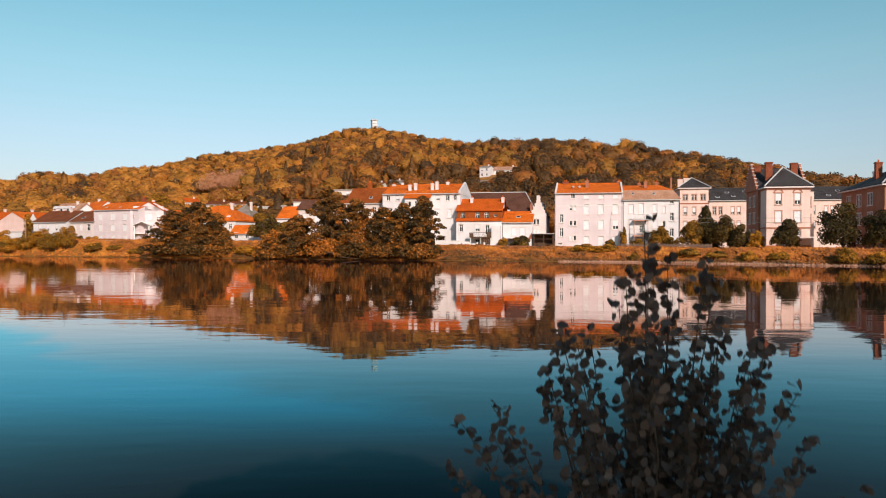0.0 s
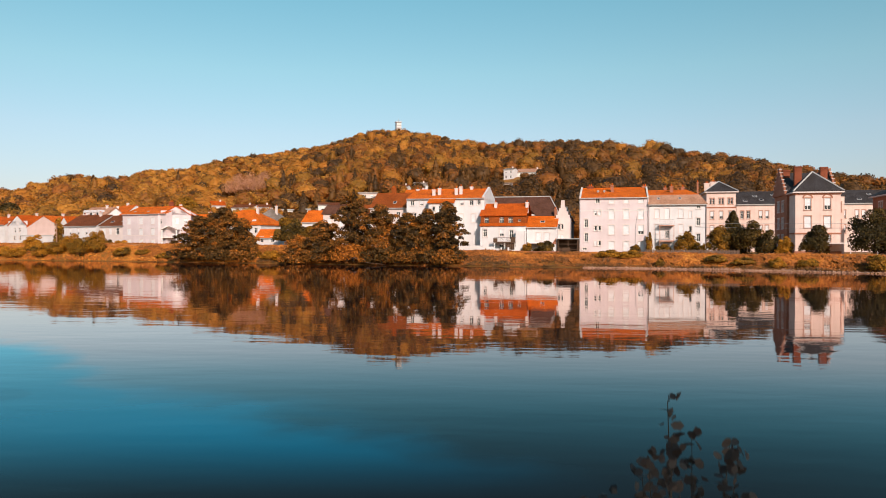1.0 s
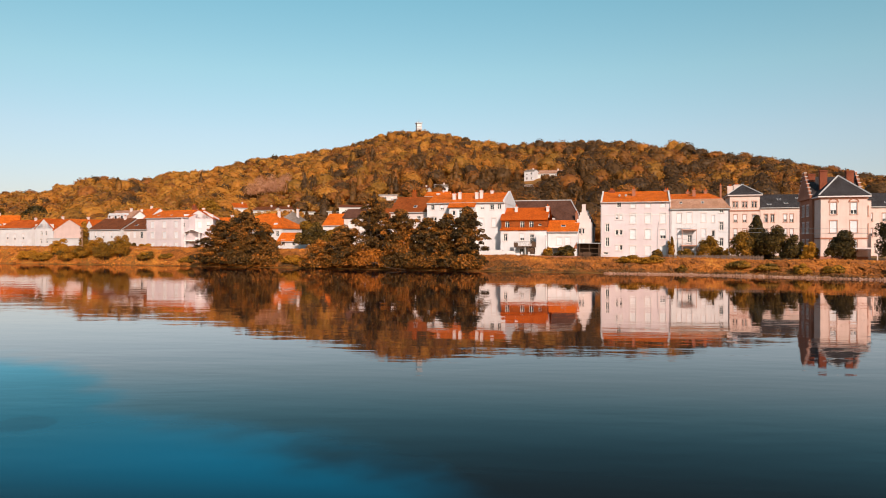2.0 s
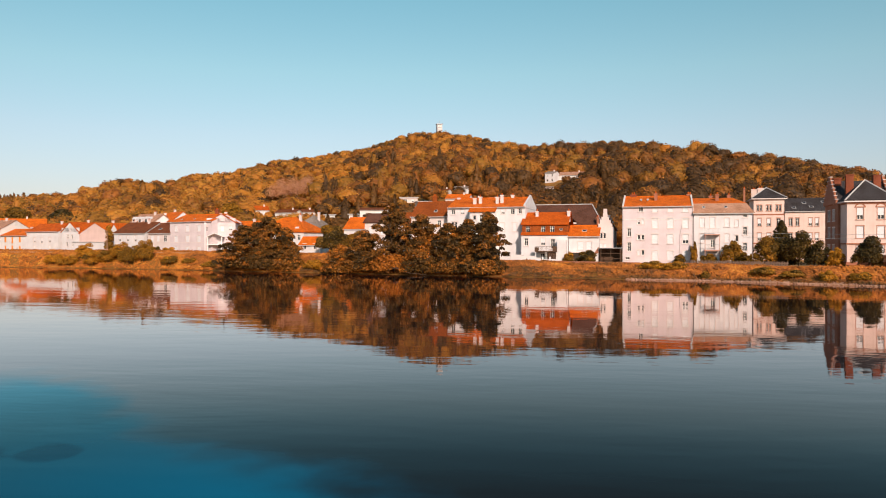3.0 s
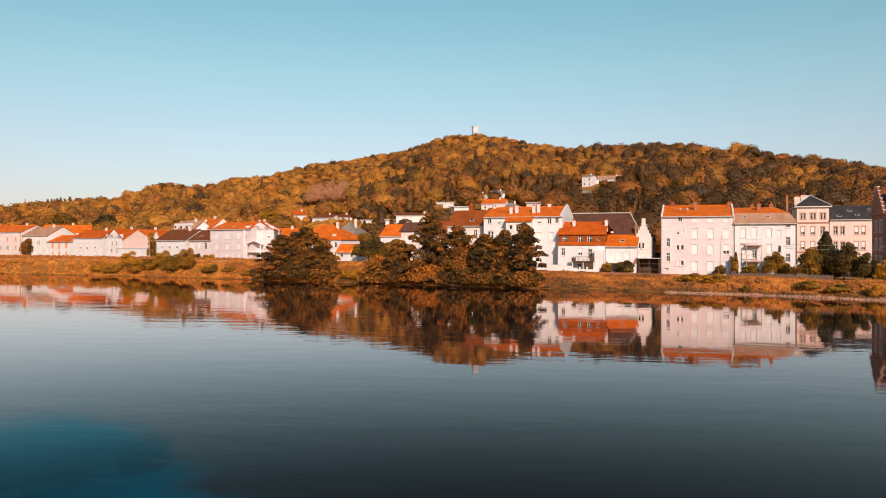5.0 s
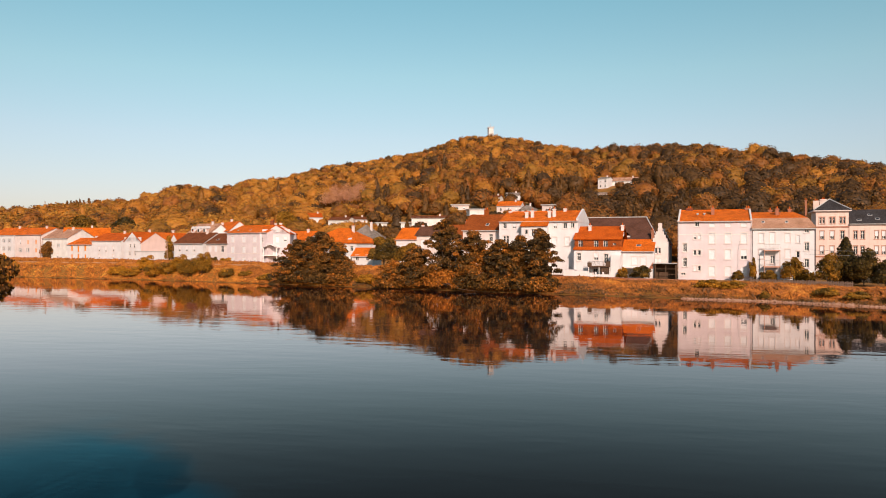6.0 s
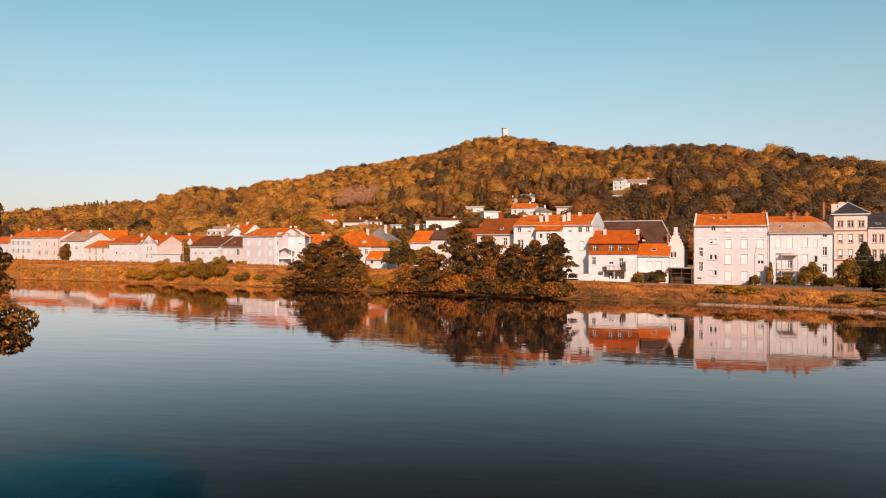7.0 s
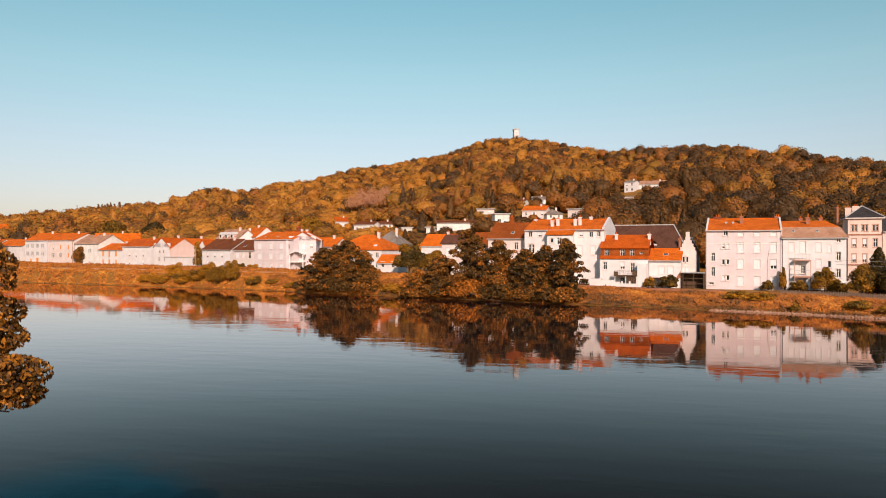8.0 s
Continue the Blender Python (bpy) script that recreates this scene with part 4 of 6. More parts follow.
    for u in (-0.75, w + 0.4):
        bm = bmesh.new()
        prof = []
        for k in range(7):
            hw = 5.0 - 0.72 * k
            prof += [(hw, e - 0.1 + 0.68 * k), (hw, e + 0.58 + 0.68 * k)]
        ring = [(u, gv - a, z) for a, z in prof] + [(u, gv + a, z) for a, z in reversed(prof)]
        poly_prism(bm, ring, (0.35, 0, 0))
        g = part("stepped_gable", bm, M_SANDD, p)
        for k in range(7):
            for sgn in (-1, 1):
                bm = bmesh.new()
                a0, a1 = sorted((gv + sgn * (5.08 - 0.72 * k), gv + sgn * (4.2 - 0.72 * k)))
                box(bm, u - 0.06, a0, e + 0.582 + 0.68 * k, u + 0.41, a1, e + 0.70 + 0.68 * k)
                part("coping_stone", bm, M_SURR, g)
    for z, t in ((e - 0.42, 0.4), (3.35, 0.22), (0.0, 0.5)):
        bm = bmesh.new()
        box(bm, -0.13, -0.13, z, w + 0.13, 0.0, z + t)
        box(bm, -0.13, 0.0, z, 0.0, 4.45, z + t)
        part("string_course", bm, M_SANDD, p)
    bm = bmesh.new()
    for k in range(15):
        u = 0.1 + (w - 0.2) * k / 14
        box(bm, u - 0.1, -0.3, e - 0.28, u + 0.1, -0.13, e - 0.1)
    part("corbel_table", bm, M_SANDD, p)
    for u, v, z in ((0.3, 8.6, 15.2), (1.5, 5.4, 15.5), (6.1, 7.4, 15.5), (5.2, 10.0, 14.8)):
        chimney(p, u, v, e + 0.6, z - 0.4, 1.15, 0.85, M_BRICK, 0)
    for u in (3.1, 4.0):
        skylight(p, u, 1.35, e + 1.45, 0.5, 0.7, 43)
    for u in (1.9, 4.9):
        bm = bmesh.new()
        arc = [(math.cos(math.pi * k / 9), math.sin(math.pi * k / 9)) for k in range(10)]
        ring = [(u + 0.62 * c, -0.06, 9.3 + 0.55 * s) for c, s in arc] + [(u + 0.82 * c, -0.06, 9.3 + 0.78 * s) for c, s in reversed(arc)]
        poly_prism(bm, ring, (0, 0.1, 0))
        part("window_arch", bm, M_SANDD, p)
    bm = bmesh.new()
    box(bm, 3.2, -3.6, 1.75, 11.6, -0.4, 1.95)
    for u in (3.4, 7.4, 11.3):
        box(bm, u, -3.4, -0.2, u + 0.15, -3.25, 1.75)
    part("porch_roof", bm, M_CREAM, p, "flat pale covered walk")
    # end block
    q = thing("school_block", 67.5, 113.5, 2.0, -11.3, "sandstone school end block with arched windows and a slate roof", "school building")
    w, e = 11.0, 10.0
    wins = [(u, z, 0.8, 1.8, "half") for u in (6.2, 9.2) for z in (7.0, 3.9)]
    sd = [(u + k, z, 0.75, 1.9, "glass") for u in (3.0, 8.0, 13.0) for k in (0, 1.3) for z in (7.0, 3.9, 0.9)]
    # its shaded left side is put into the wall colour, so all walls are dark
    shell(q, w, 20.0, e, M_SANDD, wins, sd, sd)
    hip_roof(q, w, 20.0, e, 3.4, M_SLATE, 0.5, ridge=0.0)
    for u, v, z in ((2.2, 9.0, 14.4), (4.4, 6.0, 15.0), (4.0, 15.0, 13.4)):
        chimney(q, u, v, e, z - 0.2, 1.0, 0.8, M_BRICK if u < 4 else M_CREAM, 1)
    for z in (6.1, 3.0):
        bm = bmesh.new()
        box(bm, -0.1, -0.1, z, w + 0.1, 0.0, z + 0.25)
        box(bm, -0.1, 0.0, z, 0.0, 19.6, z + 0.25)
        part("string_course", bm, M_SANDD, q)


def crow_step_house():
    h = thing("gabled_house", 17.3, 147.6, 1.8, -11.3, "narrow cream house with a stepped gable", "house")
    w, d = 3.3, 9.0
    shell(h, w, d, 6.3, M_CREAM, [(0.9, 4.7, 0.45, 1.1, "glass"), (1.55, 4.7, 0.45, 1.1, "glass"), (0.9, 2.0, 0.5, 1.7, "half"), (1.6, 2.0, 0.5, 1.7, "half")])
    for v in (0.0, d - 0.35):
        bm = bmesh.new()
        prof = []
        for k in range(5):
            hw = w / 2 - 0.31 * k
            prof += [(hw, 6.3 + 0.66 * k), (hw, 6.96 + 0.66 * k)]
        ring = [(w / 2 - a, v, z) for a, z in prof] + [(w / 2 + a, v, z) for a, z in reversed(prof)]
        poly_prism(bm, ring, (0, 0.35, 0))
        part("stepped_gable", bm, M_CREAM, h)
    bm = bmesh.new()
    slope_slab(bm, [(-0.2, 0.35, 6.2), (-0.2, d - 0.35, 6.2), (w / 2, d - 0.35, 9.1), (w / 2, 0.35, 9.1)])
    slope_slab(bm, [(w + 0.2, d - 0.35, 6.2), (w + 0.2, 0.35, 6.2), (w / 2, 0.35, 9.1), (w / 2, d - 0.35, 9.1)])
    part("roof", bm, M_BROWN, h)
    bm = bmesh.new()
    box(bm, w / 2 - 0.35, 0.02, 9.6, w / 2 + 0.35, 0.5, 10.5)
    part("finial", bm, M_CREAM, h)
    # dark open shed beside it
    s = thing("shed", 17.4, 143.6, 1.7, -11.3, "low dark open shed with a flat metal roof", "shed")
    bm = bmesh.new()
    box(bm, -0.1, -0.2, 2.9, 4.1, 4.6, 3.02)
    part("roof", bm, M_METAL, s)
    bm = bmesh.new()
    box(bm, 0, 2.6, 0, 4.0, 2.75, 2.9)
    box(bm, 0, 0.2, 0, 0.12, 2.6, 2.9)
    box(bm, 3.88, 0.2, 0, 4.0, 2.6, 2.9)
    part("wall", bm, M_DARKWOOD, s)
    for u in (0.15, 2.0, 3.75):
        bm = bmesh.new()
        box(bm, u, 0.05, 0, u + 0.12, 0.17, 2.9)
        part("post", bm, M_DARKWOOD, s)
    for z in (0.9, 1.9):
        bm = bmesh.new()
        box(bm, 0.27, 0.07, z, 3.75, 0.12, z + 0.1)
        part("rail", bm, M_DARKWOOD, s)


def terrace_house():
    """The white house with the rust roof, its upper brick band, terrace and annex, and the great barn roof behind."""
    h = thing("terrace_house", 2.6, 147.0, 1.8, -11.3, "white house with rust tiled roof, brown upper band and a terrace", "house")
    w, d = 9.1, 9.0
    wins = [(1.0, 3.3, 0.75, 1.45, "glass"), (4.3, 3.4, 0.85, 1.4, "half"), (6.2, 2.7, 0.8, 1.9, "glass"), (4.2, 0.2, 0.8, 1.6, "glass"), (6.0, 0.0, 0.9, 1.9, "glass")]
    shell(h, w, d, 5.45, M_WHITE, wins)
    up = [(1.2, 0.25, 0.85, 1.45, "glass"), (4.2, 0.25, 0.85, 1.45, "glass"), (6.0, 0.25, 0.85, 1.45, "glass"), (7.7, 0.85, 0.6, 0.4, "glass")]
    shell(h, w, d - 0.8, 2.0, M_OLDRUST, up, name="upper_wall", z0=5.45, v0=0.8, surround=None)
    bm = bmesh.new()
    slope_slab(bm, [(-0.1, -0.3, 5.35), (w + 0.1, -0.3, 5.35), (w + 0.1, 0.78, 5.9), (-0.1, 0.78, 5.9)], 0.1)
    part("lower_eave", bm, M_RUST, h)
    bm = bmesh.new()
    slope_slab(bm, [(-0.2, 0.45, 7.35), (w + 0.1, 0.45, 7.35), (w + 0.1, d / 2 + 0.4, 9.9), (-0.2, d / 2 + 0.4, 9.9)])
    slope_slab(bm, [(w + 0.1, d + 0.3, 7.35), (-0.2, d + 0.3, 7.35), (-0.2, d / 2 + 0.4, 9.9), (w + 0.1, d / 2 + 0.4, 9.9)])
    part("roof", bm, M_RUST, h)
    for u in (1.2, 4.2, 6.0):
        bm = bmesh.new()
        box(bm, u - 0.7, 0.5, 7.4, u + 0.7, 1.3, 7.55)
        part("dormer_cap", bm, M_FRAME, h)
    for u in (2.6, 8.9):
        chimney(h, u, 3.4, 8.0, 10.2, 0.55, 0.45, M_CREAM, 1)
    bm = bmesh.new()
    box(bm, 3.0, -1.9, 2.1, 7.3, 0.0, 2.3)
    bal = part("terrace_slab", bm, M_DARKWOOD, h, "terrace deck above the garden")
    for u in (3.1, 5.1, 7.1):
        bm = bmesh.new()
        box(bm, u, -1.85, 0, u + 0.12, -1.73, 2.1)
        part("post", bm, M_FRAME, bal)
    bm = bmesh.new()
    for k in range(18):
        u = 3.05 + 4.15 * k / 17
        box(bm, u - 0.012, -1.85, 2.3, u + 0.012, -1.82, 3.1)
    box(bm, 3.0, -1.88, 3.1, 7.3, -1.8, 3.16)
    part("railing", bm, M_DARKWOOD, bal)
    bm = bmesh.new()
    box(bm, -1.6, -2.2, 0, 3.0, -1.95, 1.35)
    for u in (3.0, 4.4, 5.8, 7.1):
        box(bm, u, -2.25, 0, u + 0.3, -1.95, 1.2)
    box(bm, 3.3, -2.18, 0, 7.1, -2.0, 0.75)
    box(bm, -1.6, -2.2, 1.35, 0.6, -0.2, 1.55)
    part("garden_wall", bm, M_WHITE, h, "white garden wall")
    # boards added to make the recess under the deck dark
    for k in range(9):
        bm = bmesh.new()
        box(bm, 5.45 + 0.2 * k, -1.62, 0.0, 5.62 + 0.2 * k, -1.56, 2.05)
        part("screen_board", bm, M_DARKWOOD, h, "dark board added to darken the recess under the deck")
    for u0, u1, top in ((2.95, 3.75, 3.0), (6.4, 7.25, 3.2)):
        bm = bmesh.new()
        box(bm, u0, -1.95, 2.3, u1, -1.85, top)
        part("deck_screen", bm, M_DARKWOOD, h, "dark boards along the deck railing")
    bm = bmesh.new()
    box(bm, 7.3, -1.9, 0, 9.0, 0.0, 4.4)
    part("side_bay", bm, M_WHITE, h)
    a = thing("house_annex", 11.7, 145.5, 1.75, -11.3, "low white annex with a bright orange tiled roof", "house")
    shell(a, 5.8, 8.0, 5.2, M_WHITE, [(2.3, 2.6, 1.0, 1.5, "shut"), (3.9, 2.6, 1.0, 1.5, "shut")])
    gable_roof(a, 5.8, 8.0, 5.2, 2.0, M_ORANGE, M_WHITE, end=0.1)
    skylight(a, 2.9, 1.8, 6.2, 0.9, 0.7, 27)
    bm = bmesh.new()
    box(bm, 0.3, -2.2, 2.0, 4.2, 0.0, 2.12)
    part("awning", bm, M_CREAM, a, "pale flat awning")
    bm = bmesh.new()
    poly_prism(bm, [(4.9, -0.03, 1.9), (5.7, -0.03, 1.9), (5.7, -0.03, 3.2)], (0, -0.08, 0))
    part("stair_side", bm, M_SANDD, a)
    b = thing("barn", 3.4, 163.0, 1.8, -11.3, "large hall with a great dark brown tiled roof", "barn")
    w, d = 17.2, 12.0
    shell(b, w, d, 6.6, M_CREAM)
    bm = bmesh.new()
    e, r = 6.6, 12.2
    slope_slab(bm, [(-0.2, -0.4, e), (w + 0.3, -0.4, e), (w - 3.0, d / 2, r), (-0.2, d / 2, r)])
    slope_slab(bm, [(w + 0.3, d + 0.4, e), (-0.2, d + 0.4, e), (-0.2, d / 2, r), (w - 3.0, d / 2, r)])
    slope_slab(bm, [(w + 0.3, -0.4, e), (w + 0.3, d + 0.4, e), (w - 3.0, d / 2, r)])
    part("roof", bm, M_BARN, b)
    bm = bmesh.new()
    limb(bm, [(-0.2, d / 2, r + 0.18), (w - 3.0, d / 2, r + 0.18)], [0.14, 0.14], 6)
    limb(bm, [(w - 3.0, d / 2, r + 0.18), (w + 0.3, -0.4, e + 0.18)], [0.12, 0.12], 6)
    part("ridge_cap", bm, M_ZINC, b)
    bm = bmesh.new()
    box(bm, 9.9, 0.9, e, 11.3, 3.0, e + 1.7)
    dm = part("dormer", bm, M_CREAM, b)
    bm = bmesh.new()
    slope_slab(bm, [(9.7, 0.7, e + 1.5), (9.7, 3.4, e + 1.5), (10.6, 3.4, e + 2.4), (10.6, 0.7, e + 2.4)], 0.08)
    slope_slab(bm, [(11.5, 3.4, e + 1.5), (11.5, 0.7, e + 1.5), (10.6, 0.7, e + 2.4), (10.6, 3.4, e + 2.4)], 0.08)
    part("dormer_roof", bm, M_BARN, dm)
    chimney(b, 15.9, 0.4, e + 0.3, e + 2.8, 0.5, 0.5, M_SANDD, 1)


def big_white_house():
    h = thing("town_house", -12.4, 152.6, 2.2, -11.3, "large white town house with orange roof and paired chimneys", "house")
    w, d, e = 16.2, 13.0, 10.7
    wins = [(1.2, 9.3, 0.75, 1.05, "glass"), (3.2, 9.3, 0.75, 1.05, "half"), (11.6, 9.3, 0.75, 1.05, "half"), (13.6, 9.2, 0.8, 1.1, "glass"), (15.1, 9.3, 0.7, 1.05, "glass")]
    wins += [(1.1, 5.9, 0.5, 1.9, "glass"), (1.8, 5.9, 0.5, 1.9, "glass"), (3.9, 5.9, 0.9, 1.7, "half"), (11.4, 5.8, 1.0, 1.7, "shut"), (14.0, 5.8, 0.9, 1.7, "shut"), (1.4, 2.6, 1.0, 1.8, "shut"), (11.4, 2.4, 1.0, 1.8, "shut")]
    shell(h, w, d, e, M_WHITE, wins)
    gable_roof(h, w, d, e, 2.1, M_ORANGE, M_WHITE, end=0.0)
    for u in (w - 0.35,):
        bm = bmesh.new()
        poly_prism(bm, [(u, -0.3, e - 0.2), (u, -0.3, e + 0.4), (u, d / 2, e + 2.7), (u, d + 0.3, e + 0.4), (u, d + 0.3, e - 0.2)], (0.4, 0, 0))
        part("gable_parapet", bm, M_WHITE, h)
    shell(h, 5.2, 2.0, 9.7, M_WHITE, [(1.0, 8.1, 0.6, 0.9, "glass"), (2.5, 7.7, 0.9, 1.4, "leaf"), (4.1, 8.1, 0.6, 0.9, "half"), (2.5, 4.6, 1.0, 1.8, "shut")], name="bay_wall", u0=5.1, v0=-1.68)
    bm = bmesh.new()
    slope_slab(bm, [(4.9, -2.1, 9.65), (10.5, -2.1, 9.65), (10.5, 0.4, 10.9), (4.9, 0.4, 10.9)])
    part("bay_roof", bm, M_ORANGE, h)
    for u, v, z in ((5.3, 2.0, 13.6), (6.4, 2.4, 13.9), (10.0, 2.2, 13.8), (10.9, 2.6, 14.2), (12.4, 6.4, 14.4), (0.8, 6.0, 14.0)):
        chimney(h, u, v, e + 0.4, z - 0.9, 0.6, 0.55, M_CREAM, 1)
    n = thing("town_house", -20.5, 157.0, 2.3, -11.3, "cream house with a rust hipped roof behind trees", "house")
    shell(n, 8.0, 11.0, 9.0, M_CREAM, [(1.4, 6.6, 0.8, 1.5, "half"), (3.6, 6.6, 0.8, 1.5, "shut"), (6.2, 6.6, 0.8, 1.5, "glass"), (1.4, 3.4, 0.8, 1.5, "shut"), (6.2, 3.4, 0.8, 1.5, "shut")])
    gable_roof(n, 8.0, 11.0, 9.0, 3.2, M_OLDRUST, M_CREAM, end=0.2)
    chimney(n, 3.6, 5.5, 11.2, 13.6, 1.0, 0.5, M_OLDRUST, 2)
    skylight(n, 5.0, 1.6, 10.1, 0.7, 0.9, 32)
    r = thing("town_house", -29.0, 174.0, 2.4, -11.3, "cream house with a rust tiled roof behind trees", "house")
    shell(r, 8.6, 10.0, 7.2, M_CREAM, [(u, z, 0.85, 1.6, "shut") for u in (1.4, 4.2, 7.0) for z in (4.6, 1.6)])
    gable_roof(r, 8.6, 10.0, 7.2, 3.2, M_OLDRUST, M_CREAM)
    chimney(r, 6.0, 5.0, 9.8, 11.5, 0.9, 0.5, M_SANDD, 2)
    c = thing("town_house", -31.6, 162.4, 2.5, -11.3, "cream corner house with a dark slate mansard roof", "house")
    shell(c, 6.0, 9.0, 7.6, M_CREAM, [(1.4, 5.0, 0.9, 1.8, "shut"), (4.2, 5.0, 0.9, 1.8, "shut"), (1.4, 1.6, 0.9, 1.8, "shut")], [(4, 5.0, 0.9, 1.8, "shut")], [(4, 5.0, 0.9, 1.8, "shut")])
    bm = bmesh.new()
    slope_slab(bm, [(-0.3, -0.3, 7.6), (6.3, -0.3, 7.6), (5.4, 1.0, 9.6), (0.6, 1.0, 9.6)])
    slope_slab(bm, [(-0.3, 9.3, 7.6), (-0.3, -0.3, 7.6), (0.6, 1.0, 9.6), (0.6, 8.0, 9.6)])
    slope_slab(bm, [(6.3, -0.3, 7.6), (6.3, 9.3, 7.6), (5.4, 8.0, 9.6), (5.4, 1.0, 9.6)])
    box(bm, 0.6, 1.0, 9.5, 5.4, 8.0, 9.75)
    part("roof", bm, M_BARN, c)


def simple_house(name, x, y, turn, w, d, e, rise, wall, roof, label, cols=2, rows=2, hip=False, stack=True, style="half", z=None, sink=0.4, win=None, side=()):
    h = thing(name, x, y, (gz(x, y) if z is None else z) - sink, turn, label, "house")
    wins = list(win) if win else [(w * (i + 0.5) / cols, sink + 0.9 + k * 2.7, 0.95, 1.4, ("glass", "leaf", style)[(i + 2 * k) % 3]) for i in range(cols) for k in range(rows)]
    shell(h, w, d, e + sink, wall, wins, side, side)
    if hip:
        hip_roof(h, w, d, e + sink, rise, roof, caps=roof)
    else:
        gable_roof(h, w, d, e + sink, rise, roof, wall)
    if stack:
        chimney(h, w * 0.72, d * 0.45, e + sink + rise * 0.4, e + sink + rise + 0.9, 0.7, 0.5, M_CREAM, 1)
    return h


def cross_gable_house(name, x, y, turn, w, d, e, rise, wall, roof, label, win=(), side=(), z=None, sink=0.4):
    """A house that turns its gable to the river."""
    h = thing(name, x, y, (gz(x, y) if z is None else z) - sink, turn, label, "house")
    shell(h, w, d, e + sink, wall, win, side, side)
    bm = bmesh.new()
    k = rise / (w / 2)
    e2 = e + sink
    slope_slab(bm, [(-0.3, -0.25, e2 - 0.3 * k), (-0.3, d + 0.25, e2 - 0.3 * k), (w / 2, d + 0.25, e2 + rise), (w / 2, -0.25, e2 + rise)])
    slope_slab(bm, [(w + 0.3, d + 0.25, e2 - 0.3 * k), (w + 0.3, -0.25, e2 - 0.3 * k), (w / 2, -0.25, e2 + rise), (w / 2, d + 0.25, e2 + rise)])
    part("roof", bm, roof, h)
    for v in (0.0, d - 0.32):
        bm = bmesh.new()
        poly_prism(bm, [(0.02, v, e2), (w - 0.02, v, e2), (w / 2, v, e2 + rise - 0.02)], (0, 0.32, 0))
        part("gable", bm, wall, h)
    chimney(h, w * 0.5, d * 0.6, e2 + rise * 0.6, e2 + rise + 0.9, 0.7, 0.5, M_CREAM, 1)
    return h


pink_apartments()
white_apartments()
school()
crow_step_house()
terrace_house()
big_white_house()


# ---- houses up the river and on the slope ----


